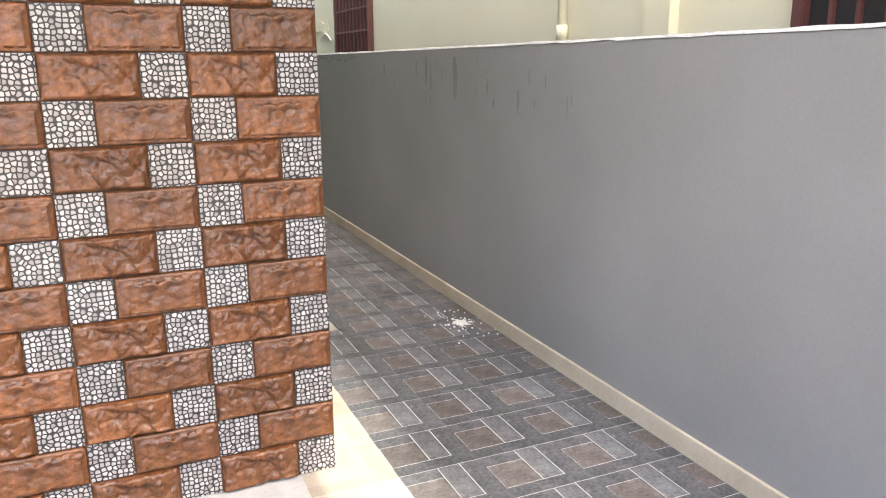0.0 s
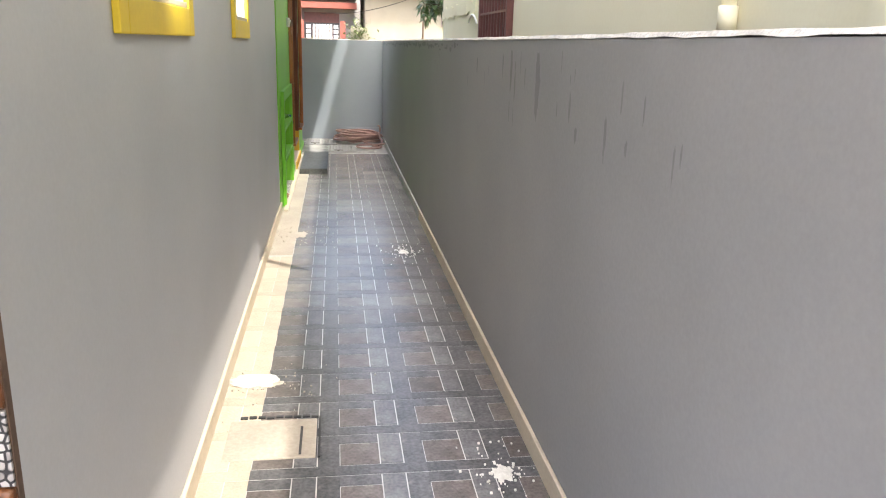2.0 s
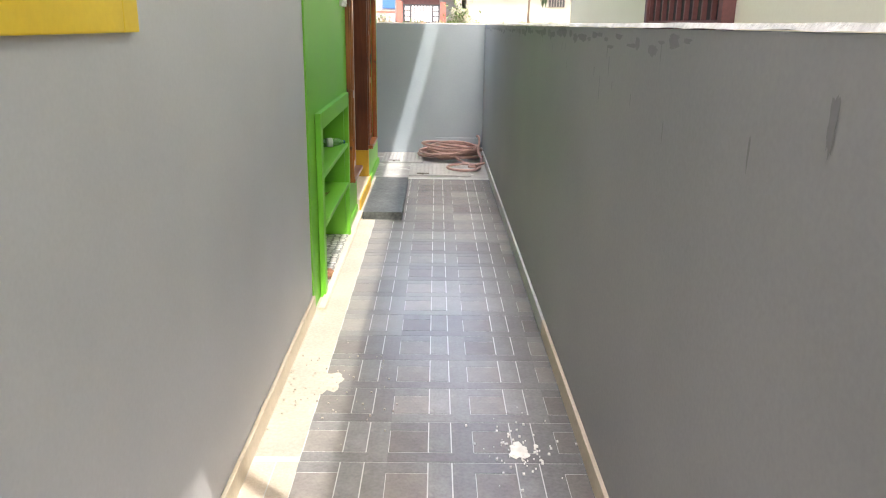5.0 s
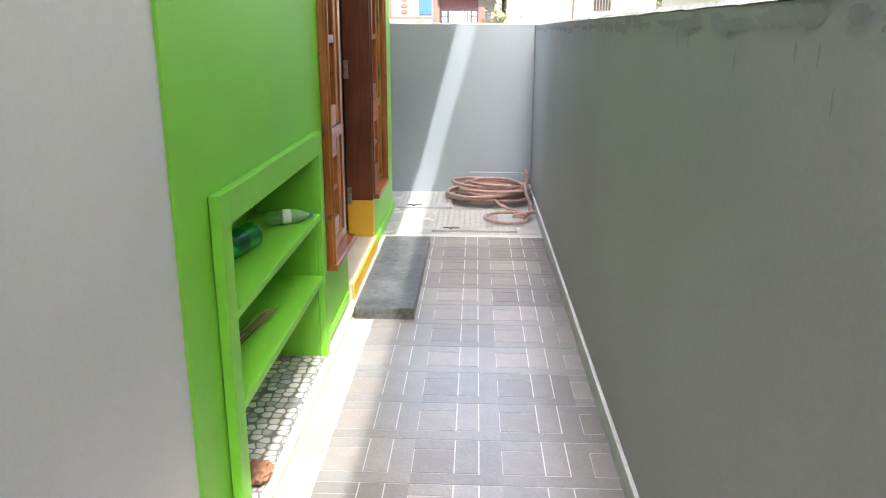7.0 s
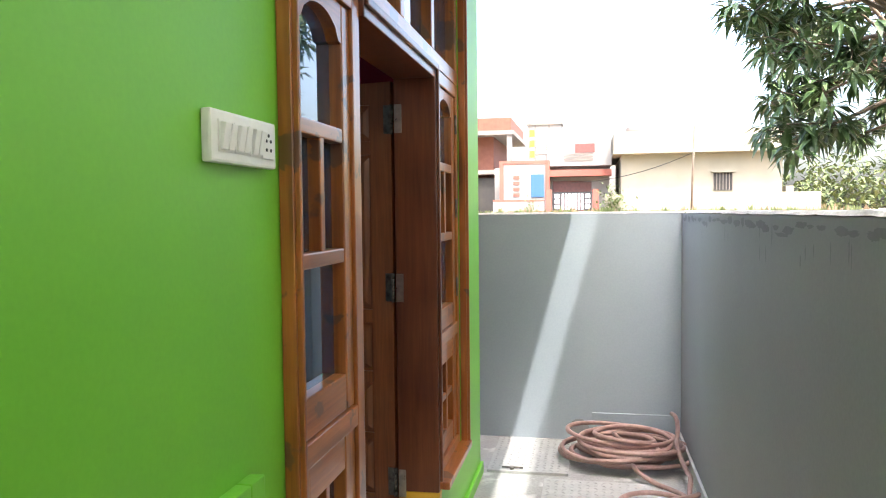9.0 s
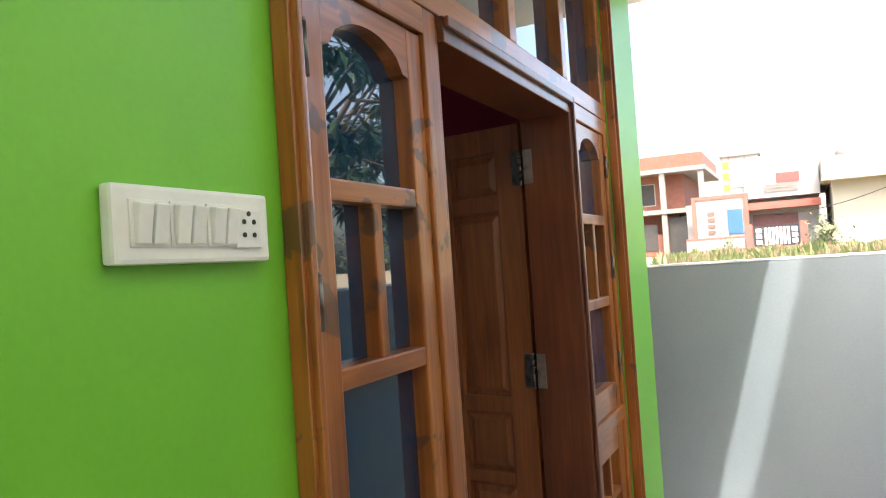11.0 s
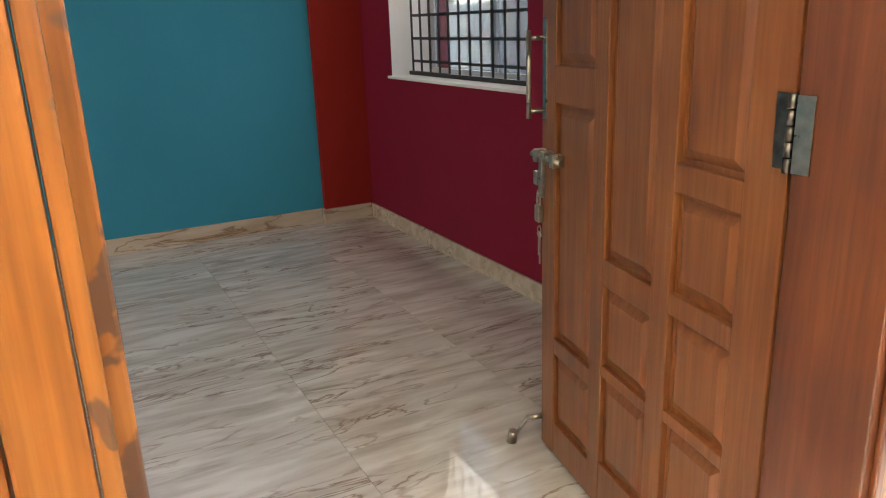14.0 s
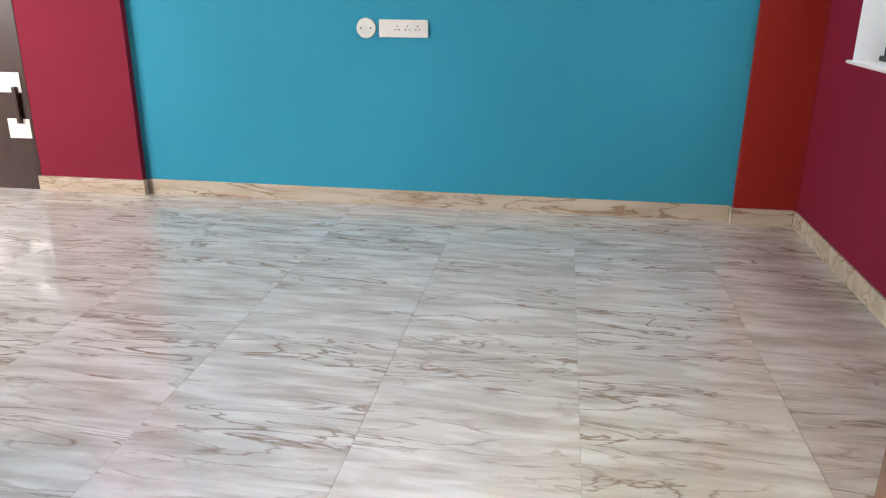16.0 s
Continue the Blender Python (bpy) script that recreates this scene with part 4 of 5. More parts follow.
pts = []
rng = random.Random(5)
cx, cy = 1.56, 13.62
for i in range(640):
    a = i * 0.15
    k = i / 640
    r = 0.33 - 0.15 * (0.5 + 0.5 * math.sin(a * 0.137 + 1)) + 0.03 * math.sin(a * 0.61)
    pts.append((cx + r * 1.10 * math.cos(a) + 0.06 * math.sin(a * 0.31), cy + r * 0.88 * math.sin(a) + 0.05 * math.cos(a * 0.23),
                0.030 + 0.17 * k * (0.75 + 0.25 * math.sin(a * 0.5)) + 0.018 * abs(math.sin(a * 0.9))))
lx, ly, lz = pts[-1]
for i in range(1, 46):
    f = i / 45
    g = f * f * (3 - 2 * f)
    pts.append((lx + (1.83 - lx) * g + 0.05 * math.sin(f * 9), ly + (12.84 - ly) * f, lz + (0.036 - lz) * min(1, f * 1.5)))
for i in range(1, 62):
    a = 0.25 - i * 0.105
    pts.append((1.665 + 0.17 * math.cos(a), 12.80 + 0.155 * math.sin(a), 0.036 + 0.030 * i / 62))
tagged(tube("garden_hose", pts, 0.0145, "hose", 8), "coiled pinkish-brown rubber garden hose lying on drain covers", "hose")
tail = [(1.88 + 0.02 * math.sin(i * 0.5), 13.95 - 0.05 * i, 0.24 - 0.0095 * i + 0.02 * math.sin(i * 0.8)) for i in range(22)]
tail += [(1.83 - 0.10 * math.sin(k * 0.35), 12.86 - 0.012 * k + 0.20 * (k / 12) ** 2, 0.045 + 0.003 * k) for k in range(1, 13)]
tagged(tube("hose_tail", tail, 0.0145, "hose", 7), "end of the pinkish-brown hose against the wall", "hose")

# ---- manhole in the alley floor ----
mh = tagged(empty("inspection_cover", 0.92, 4.25, 0), "cement inspection cover with black gaps along its broken rim", "manhole cover")
bm = bmesh.new()
add_box(bm, 0.745, 1.10, 4.10, 4.41, -0.012, 0.006, 0, 0.004)
slab = mesh_ob("slab", bm, "cement")
# near-black bars stand for the shaded cracks and holes round the slab
bm = bmesh.new()
for i in range(9):
    y = 4.425 + 0.008 * rng.random()
    add_box(bm, 0.78 + i * 0.037, 0.78 + i * 0.037 + 0.03, y, y + 0.012 + 0.008 * rng.random(), -0.01, 0.0055)
add_box(bm, 1.035, 1.045, 4.12, 4.34, 0.004, 0.0085)
add_box(bm, 1.108, 1.118, 4.10, 4.43, -0.01, 0.0065)
rim = mesh_ob("rim", bm, "socket_hole")
under(mh, slab, rim)

# ---- things on the shelf ----
def bottle(m, r, h, body, label):
    e = empty("plastic_bottle")
    b = lathe("body", [(r * 0.7, 0), (r * 0.95, 0.008), (r, 0.03), (r * 0.93, h * 0.3), (r, h * 0.36), (r, h * 0.55), (r * 0.95, h * 0.6), (r * 0.98, h * 0.66), (r * 0.7, h * 0.82), (r * 0.33, h * 0.93), (r * 0.33, h * 0.96)], body)
    c = lathe("cap", [(r * 0.40, h * 0.95), (r * 0.41, h * 0.955), (r * 0.41, h), (r * 0.37, h + 0.002)], "cap", 14)
    s = lathe("sleeve", [(r * 1.005, h * 0.37), (r * 1.008, h * 0.38), (r * 1.008, h * 0.53), (r * 1.005, h * 0.54)], "pet_green" if body == "pet_green" else "paper")
    under(e, b, c, s)
    e.matrix_world = m
    return tagged(e, label, "bottle")


bottle(pose(0.56, 9.52, 0.7785, 90, 0, -10), 0.050, 0.31, "pet_green", "green plastic drink bottle lying on the shelf board")
bottle(pose(0.52, 9.83, 0.7605, 90, 0, 112), 0.032, 0.20, "pet_clear", "clear water bottle with a blue-green cap lying on the shelf board")
card = tagged(empty("paint_card", 0.60, 8.99, 0.73), "navy colour card leaning on the shelf", "card")
cb = box("sheet", -0.003, 0.003, -0.06, 0.06, 0, 0.17, "navy")
bm = bmesh.new()
for k in range(5):
    add_box(bm, 0.0031, 0.0042, -0.045, -0.045 + 0.075 + 0.012 * (k % 2), 0.03 + 0.022 * k, 0.040 + 0.022 * k)
under(card, cb, mesh_ob("print_bar", bm, "paper"))
card.matrix_world = pose(0.672, 9.03, 0.729, 0, 0, -35)
bm = bmesh.new()
for k in range(7):
    f = rng.uniform(-0.3, 0.3)
    cyl(bm, (0.50 + 0.01 * k, 9.05 + 0.02 * k, 0.436), (0.56 + 0.012 * k + 0.05 * f, 9.55 + 0.05 * f, 0.445 + 0.004 * k), 0.003, 0.002, seg=6)
tagged(mesh_ob("broom_twigs", bm, "dry_leaf"), "bundle of dry brown twigs on the lower shelf board", "twigs")
bm = bmesh.new()
g = bmesh.ops.create_icosphere(bm, subdivisions=3, radius=0.05)
for v in g["verts"]:
    d = 1 + 0.35 * noise.noise(v.co * 45) + 0.25 * noise.noise(v.co * 90)
    v.co = Vector((v.co.x * 1.0 * d, v.co.y * 1.3 * d, max(-0.028, v.co.z * 0.62 * d)))
dl = tagged(mesh_ob("crumpled_cloth", bm, "dry_leaf"), "crumpled brown dry leaf scrap on the pebble floor", "litter")
dl.location = (0.665, 9.03, 0.0505)

# ---- neighbour ----
nb = empty("neighbour_house", 2.7, 4, 0)
bm = bmesh.new()
NX = 2.68
add_box(bm, NX, 9.0, -6.0, 12.28, -0.07, 6.2)
add_box(bm, NX - 0.06, NX - 0.001, 3.22, 3.42, -0.07, 6.1)
add_box(bm, NX + 0.002, 9.0, -6.0, 12.279, 6.201, 6.30)
wallp = mesh_ob("wall", bm, "cream_wall")


def nb_window(y0, y1, z0, z1):
    f = boxes("window", [(NX - 0.02, NX - 0.001, y0, y1, z0, z1, 0)], ["dark"])
    bm = bmesh.new()
    n = max(3, int((y1 - y0) / 0.12))
    for k in range(n + 1):
        y = y0 + (y1 - y0) * k / n
        add_box(bm, NX - 0.045, NX - 0.022, y - 0.009, y + 0.009, z0, z1)
    for z in np.arange(z0 + 0.02, z1, 0.24):
        add_box(bm, NX - 0.05, NX - 0.046, y0, y1, z - 0.01, z + 0.01)
    for a, b, c, d in ((y0 - 0.05, y0, z0 - 0.05, z1 + 0.05), (y1, y1 + 0.05, z0 - 0.05, z1 + 0.05), (y0, y1, z0 - 0.05, z0), (y0, y1, z1, z1 + 0.05)):
        add_box(bm, NX - 0.06, NX - 0.001, a, b, c, d)
    return f, mesh_ob("window_grille", bm, "grille")


parts = [wallp, *nb_window(8.0, 9.2, 1.35, 2.7), *nb_window(1.2, 2.42, 1.3, 2.6)]
bm = bmesh.new()
cyl(bm, (NX - 0.04, 4.23, 0), (NX - 0.04, 4.23, 6.0), 0.028)
cyl(bm, (NX - 0.04, 4.23, 1.62), (NX - 0.04, 4.23, 1.72), 0.036)
parts.append(mesh_ob("drain_pipe", bm, "cream_wall"))
parts.append(tube("cable", [(NX - 0.02, 9.55 + 0.07 * i, 1.78 + 0.09 * math.sin(i * 0.42)) for i in range(8)], 0.012, "white"))
bm = bmesh.new()
for k in range(24):
    y = 9.7 + k * 0.107
    z = 2.02 + 0.05 * noise.noise(Vector((k * 0.45, 1, 7)))
    add_box(bm, NX - 0.012 - 0.008 * abs(noise.noise(Vector((k * 0.9, 3, 1)))), NX - 0.001, y, y + 0.1068, z - 0.12 - 0.04 * abs(noise.noise(Vector((k * 0.7, 9, 2)))), z)
parts.append(mesh_ob("plaster_band", bm, "cream_wall"))
under(nb, *parts)
tagged(nb, "cream painted neighbouring house with brown window grilles", "house")

# ---- distance ----
def far_block(e, rows, mats):
    under(e, boxes("wall", rows, mats))


Y0 = 54.0
h1 = empty("brick_house", -8, Y0 + 12, 1.4)
rows = [(-16, -4.2, Y0 + 8, Y0 + 18, 1.2, 2.9, 0), (-16, -4.0, Y0 + 7.5, Y0 + 18, 4.25, 4.55, 1), (-15.5, -5.4, Y0 + 9, Y0 + 18, 4.551, 7.0, 0),
        (-16, -3.8, Y0 + 7.5, Y0 + 18, 7.001, 7.3, 1), (-15.8, -4.0, Y0 + 7.7, Y0 + 18, 7.301, 8.2, 0), (-16, -5.8, Y0 + 9, Y0 + 18, 2.901, 4.249, 0)]
for x in (-15.5, -12.5, -9.5, -6.8, -4.3):
    rows += [(x, x + 0.35, Y0 + 7.6, Y0 + 7.95, 1.3, 4.249, 1), (x, x + 0.35, Y0 + 7.6, Y0 + 7.95, 4.551, 7.0, 1)]
far_block(h1, rows, ["far_brick", "far_concrete"])
under(h1, *each("window", [(x, x + 1.0, Y0 + 8.95, Y0 + 8.99, 5.0, 6.4) for x in (-14, -11.2, -8.4)] + [(x, x + 1.4, Y0 + 7.96, Y0 + 7.99, 1.8, 3.6) for x in (-11, -8.6)] + [(-6.4, -4.5, Y0 + 7.9, Y0 + 7.99, 1.5, 4.0)], "dark"))
tagged(h1, "unfinished red brick house with concrete frame", "house", "houses across the plot")

h2 = empty("gate_house", 0, Y0 + 2, 1.4)
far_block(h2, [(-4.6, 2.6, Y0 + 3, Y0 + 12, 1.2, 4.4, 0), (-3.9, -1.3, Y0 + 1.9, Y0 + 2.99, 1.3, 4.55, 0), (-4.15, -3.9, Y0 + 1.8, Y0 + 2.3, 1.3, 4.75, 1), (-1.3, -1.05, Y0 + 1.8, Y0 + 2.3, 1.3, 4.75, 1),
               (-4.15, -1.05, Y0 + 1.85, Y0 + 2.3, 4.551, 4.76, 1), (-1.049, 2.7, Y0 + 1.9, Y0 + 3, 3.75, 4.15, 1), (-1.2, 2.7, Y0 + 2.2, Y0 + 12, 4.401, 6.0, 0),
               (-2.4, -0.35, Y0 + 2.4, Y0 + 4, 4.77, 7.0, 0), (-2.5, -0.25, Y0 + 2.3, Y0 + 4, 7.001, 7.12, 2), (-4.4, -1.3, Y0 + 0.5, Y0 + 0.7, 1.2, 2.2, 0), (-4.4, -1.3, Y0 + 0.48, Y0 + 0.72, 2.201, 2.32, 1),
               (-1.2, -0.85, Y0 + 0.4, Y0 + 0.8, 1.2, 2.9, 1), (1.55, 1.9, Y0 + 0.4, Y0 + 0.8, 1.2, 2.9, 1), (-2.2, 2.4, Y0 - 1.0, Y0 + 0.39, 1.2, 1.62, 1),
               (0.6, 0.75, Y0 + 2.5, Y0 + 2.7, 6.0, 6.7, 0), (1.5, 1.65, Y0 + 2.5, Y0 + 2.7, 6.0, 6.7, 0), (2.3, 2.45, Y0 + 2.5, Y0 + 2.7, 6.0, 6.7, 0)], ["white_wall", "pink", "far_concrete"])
under(h2, *each("window", [(-0.9, 1.5, Y0 + 2.95, Y0 + 2.99, 1.6, 3.5), (0.5, 1.7, Y0 + 2.15, Y0 + 2.19, 5.2, 5.75)], "grille"),
      boxes("blue_panel", [(-2.2, -1.4, Y0 + 1.84, Y0 + 1.89, 2.5, 3.9)], "blue_panel"),
      *each("vent", [(-3.3, -2.9, Y0 + 1.84, Y0 + 1.89, 2.55 + 0.36 * k, 2.75 + 0.36 * k) for k in range(4)], "pink"),
      *each("louvre", [(-1.9, -1.2, Y0 + 2.34, Y0 + 2.39, 5.2 + 0.14 * k, 5.28 + 0.14 * k) for k in range(7)], "concrete"))
under(h2, *each("tower_trim", [(x, x + 0.09, Y0 + 2.35, Y0 + 2.39, 4.78, 6.99) for x in (-2.4, -1.99, -1.14)], "far_concrete"),
      *each("tower_window", [(-2.30, -2.0, Y0 + 2.36, Y0 + 2.395, z, z + 0.40) for z in (5.0, 5.65, 6.3)], "yellow"),
      *each("balcony_rail", [(-0.2, 1.6, Y0 + 2.12, Y0 + 2.149, z, z + 0.07) for z in (4.75, 4.92, 5.09)], "far_concrete"))
under(h1, *each("window_frame", [(x - 0.08, x + w + 0.08, Y0 + 8.992, Y0 + 8.998, 4.92, 6.48) for x, w in ((-14, 1.0), (-11.2, 1.0), (-8.4, 1.0))], "far_cream"))
gate = boxes("gate", [(-0.80, 1.50, Y0 + 0.5, Y0 + 0.56, 1.62, 2.75, 0)] + [(-0.25 + 0.19 * k, -0.13 + 0.19 * k, Y0 + 0.46, Y0 + 0.499, 1.7, 2.65, 1) for k in range(7)]
             + [(x, x + 0.28, Y0 + 0.46, Y0 + 0.499, 1.75 + 0.32 * k, 1.98 + 0.32 * k, 1) for k in range(3) for x in (-0.68, 1.13)], ["black_bar", "ceiling"])
under(h2, gate, box("gate_step", 0.2, 0.5, Y0 - 1.02, Y0 + 0.38, 1.621, 1.66, "orange"))
tagged(h2, "white house with salmon trim and a black and white gate", "house", "houses across the plot")

h3 = empty("low_house", 7, Y0, 1.4)
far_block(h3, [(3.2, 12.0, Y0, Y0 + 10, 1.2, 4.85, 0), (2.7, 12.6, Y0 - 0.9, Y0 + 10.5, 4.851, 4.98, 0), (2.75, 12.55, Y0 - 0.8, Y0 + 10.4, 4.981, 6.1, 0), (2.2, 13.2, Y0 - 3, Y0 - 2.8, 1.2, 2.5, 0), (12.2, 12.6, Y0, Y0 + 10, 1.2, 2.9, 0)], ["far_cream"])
under(h3, boxes("window", [(8.3, 9.35, Y0 - 0.05, Y0 - 0.01, 2.7, 3.7)], "dark"), boxes("window_hood", [(8.2, 9.45, Y0 - 0.25, Y0 - 0.001, 3.72, 3.79)], "far_cream"),
      boxes("window_grille", [(8.3 + 0.17 * k, 8.34 + 0.17 * k, Y0 - 0.08, Y0 - 0.051, 2.7, 3.7) for k in range(7)], "far_concrete"))
tagged(h3, "low cream house with a flat roof parapet", "house", "houses across the plot")
rt2 = lathe("roof_tank", [(0.55, 0), (0.75, 0.02), (0.75, 0.5), (0.70, 0.58), (0.30, 0.68), (0.28, 0.74)], "far_concrete", 18)
rt2.location = (4.3, Y0 + 2.5, 6.1)
tagged(rt2, "squat grey water tank on the low house roof", "water tank")
h4 = empty("back_house", 4, Y0 + 25, 1.4)
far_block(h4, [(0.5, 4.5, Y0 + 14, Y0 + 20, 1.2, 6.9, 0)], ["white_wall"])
tagged(h4, "pale house in the distance", "house", "houses across the plot")
bm = bmesh.new()
cyl(bm, (6.6, Y0 - 4, 1.2), (6.75, Y0 - 4, 6.0), 0.06, 0.05, seg=8)
tagged(mesh_ob("wooden_pole", bm, "bark"), "thin leaning wooden pole in the plot", "pole")
bm = bmesh.new()
cyl(bm, (7.8, Y0 + 3, 6.1), (7.8, Y0 + 3, 7.5), 0.035, seg=8)
cyl(bm, (7.5, Y0 + 3, 7.45), (8.1, Y0 + 3, 7.45), 0.03, seg=8)
tagged(mesh_ob("roof_aerial", bm, "concrete"), "thin metal aerial on the low house roof", "aerial")
tagged(tube("power_cable", [(-4.1 + 10.8 * i / 30, Y0 + 7.7 - 11.7 * i / 30, 4.4 + 0.2 * i / 30 - 1.1 * (1 - (i / 15 - 1) ** 2)) for i in range(31)], 0.02, "dark", 5), "thin black cable strung across the plot", "cable")


def leaf_quad(bm, p, d, up, length, width, mat=0):
    """A folded, pointed leaf."""
    s = d.cross(up).normalized() * width / 2
    n = s.cross(d).normalized()
    tip = p + d * length - n * length * 0.18
    mid = p + d * length * 0.45 + n * width * 0.06
    v = [bm.verts.new(q) for q in (p, mid + s + n * width * 0.12, tip, mid - s + n * width * 0.12, mid)]
    for f in ((0, 1, 4), (1, 2, 4), (2, 3, 4), (3, 0, 4)):
        bm.faces.new([v[k] for k in f]).material_index = mat


# ---- mango tree ----
rt = random.Random(11)
tree = empty("mango_tree", 4.3, 15.3, 0.9)
bm = bmesh.new()
base = Vector((4.52, 15.4, 0.9))
fork = Vector((4.46, 15.3, 2.1))
cyl(bm, base, fork, 0.13, 0.10, seg=10)
tips = []
for k in range(15):
    a = 2 * math.pi * k / 15 + rt.uniform(-0.2, 0.2)
    l1 = rt.uniform(0.7, 1.2)
    m1 = fork + Vector((math.cos(a) * l1 * 0.8, math.sin(a) * l1 * 0.8, rt.uniform(0.2, 1.3)))
    cyl(bm, fork, m1, 0.05, 0.03, seg=7)
    for j in range(5):
        b = a + rt.uniform(-0.8, 0.8)
        l2 = rt.uniform(0.4, 1.0)
        m2 = m1 + Vector((math.cos(b) * l2, math.sin(b) * l2, rt.uniform(-0.35, 1.0)))
        cyl(bm, m1, m2, 0.022, 0.010, seg=5)
        for _ in range(4):
            c = b + rt.uniform(-1.2, 1.2)
            m3 = m2 + Vector((math.cos(c) * 0.35, math.sin(c) * 0.35, rt.uniform(-0.25, 0.35)))
            cyl(bm, m2, m3, 0.008, 0.004, seg=4)
            tips += [m3, (m2 + m3) / 2, m2]
limbs = mesh_ob("limbs", bm, "bark")
bm = bmesh.new()
for p in tips:
    for _ in range(rt.randint(11, 16)):
        d = Vector((rt.uniform(-1, 1), rt.uniform(-1, 1), rt.uniform(-0.9, 0.35))).normalized()
        leaf_quad(bm, p + d * 0.02, d, Vector((0, 0, 1)), rt.uniform(0.15, 0.25), rt.uniform(0.042, 0.062))
crown = mesh_ob("crown", bm, "leaf")
tagged(crown, kind="stuff")
under(tree, limbs, crown)
tagged(tree, "leafy mango tree with long drooping dark green leaves", "tree")

# ---- weeds on the plot ----
bm = bmesh.new()
rw_ = random.Random(3)
for _ in range(2600):
    y = rw_.uniform(15.5, 52)
    x = 1.3 + (y - 8.8) * rw_.uniform(-0.16, 0.34)
    z = 0.95 + 0.20 * min(1, (y - 14.2) / 10.8) + max(0, (y - 25)) * 0.01
    h = rw_.uniform(0.10, 0.35) * (1.6 if rw_.random() < 0.12 else 1)
    mat = 1 if rw_.random() < 0.35 else 0
    for _ in range(4):
        d = Vector((rw_.uniform(-0.5, 0.5), rw_.uniform(-0.5, 0.5), 1)).normalized()
        leaf_quad(bm, Vector((x + rw_.uniform(-0.15, 0.15), y, z - 0.03)), d, Vector((rw_.uniform(-1, 1), 1, 0)), h, h * 0.22, mat)
tagged(mesh_ob("weeds", bm, ["weed", "straw"]), "patchy green and straw coloured weeds on the plot", "weeds", kind="stuff")
bm = bmesh.new()
for cx_, cy_, s in ((2.6, Y0 - 3.6, 1.0), (13.6, Y0 + 1, 1.6), (-2.0, Y0 - 1.2, 0.6), (14.6, Y0 + 5, 2.2), (-9, Y0 - 1, 0.8), (17.5, Y0 + 8, 2.6), (21.0, Y0 + 14, 3.0), (25.5, Y0 + 18, 3.2), (30.0, Y0 + 16, 3.0), (35.0, Y0 + 20, 3.4), (41.0, Y0 + 22, 3.4)):
    for _ in range(260):
        v = Vector((rw_.gauss(0, 0.4), rw_.gauss(0, 0.3), abs(rw_.gauss(0.5, 0.5)))) * s
        d = Vector((rw_.uniform(-1, 1), rw_.uniform(-1, 1), rw_.uniform(-0.3, 1))).normalized()
        leaf_quad(bm, Vector((cx_, cy_, 1.4)) + v, d, Vector((0, 0, 1)) if abs(d.z) < 0.9 else Vector((1, 0, 0)), 0.3 * s, 0.12 * s)
tagged(mesh_ob("shrubs", bm, ["weed"]), "pale green shrubs before the far houses", "shrub", kind="stuff")

# ---- damp stains on the boundary wall ----
def stain(y, z, w, h, seed):
    bm = bmesh.new()
    n = 36
    vs = []
    for k in range(n):
        a = 2 * math.pi * k / n
        c, t = math.cos(a), math.sin(a)
        r = 1 + 0.35 * noise.noise(Vector((c * 1.5, t * 1.5, seed))) + 0.30 * noise.noise(Vector((c * 5, t * 5, seed + 40)))
        lean = 0.25 * noise.noise(Vector((t * 2, seed, 7)))
        vs.append(bm.verts.new((XR - 0.0012 - 0.00005 * seed, y + w / 2 * (r * c * (0.75 + 0.25 * t) + lean), z + h / 2 * r * (abs(t) ** 0.8) * (1 if t > 0 else -1))))
    bm.faces.new(vs)
    bmesh.ops.recalc_face_normals(bm, faces=bm.faces)
    return bm


bm = bmesh.new()
rs_ = random.Random(8)
stains = [(4.33, 1.40, 0.09, 0.22), (4.78, 1.45, 0.05, 0.18), (4.70, 1.38, 0.03, 0.12), (4.95, 1.47, 0.03, 0.10), (3.9, 1.36, 0.025, 0.10), (3.82, 1.28, 0.035, 0.05), (3.55, 1.30, 0.03, 0.12), (5.6, 1.45, 0.03, 0.10)]
for _ in range(22):
    stains.append((rs_.uniform(3.0, 7.5), rs_.uniform(1.22, 1.52), rs_.uniform(0.008, 0.02), rs_.uniform(0.03, 0.10)))
for k in range(70):
    stains.append((6.3 + 0.11 * k + rs_.uniform(-0.05, 0.05), 1.555 - abs(rs_.gauss(0, 0.012)), rs_.uniform(0.06, 0.20), rs_.uniform(0.010, 0.045)))
for k in range(26):
    stains.append((rs_.uniform(6.5, 13.8), rs_.uniform(1.42, 1.52), rs_.uniform(0.008, 0.016), rs_.uniform(0.03, 0.08)))
for i, s in enumerate(stains):
    b2 = stain(*s, i)
    me = bpy.data.meshes.new("tmp")
    b2.to_mesh(me)
    b2.free()
    bm.from_mesh(me)
    bpy.data.meshes.remove(me)
struct(mesh_ob("trim_damp_stains", bm, "stain"), "dark damp run marks on the boundary wall", "stain")
bm = bmesh.new()
n = 16
bm.faces.new([bm.verts.new((1.27 + 0.07 * math.cos(2 * math.pi * k / n) * (1 + 0.2 * noise.noise(Vector((k, 2, 1)))), YN - 0.0022, 0.075 + 0.075 * math.sin(2 * math.pi * k / n))) for k in range(n)])
bmesh.ops.recalc_face_normals(bm, faces=bm.faces)
struct(mesh_ob("trim_wall_patch", bm, "stain"), "dark cement patch at the foot of the end wall", "stain")

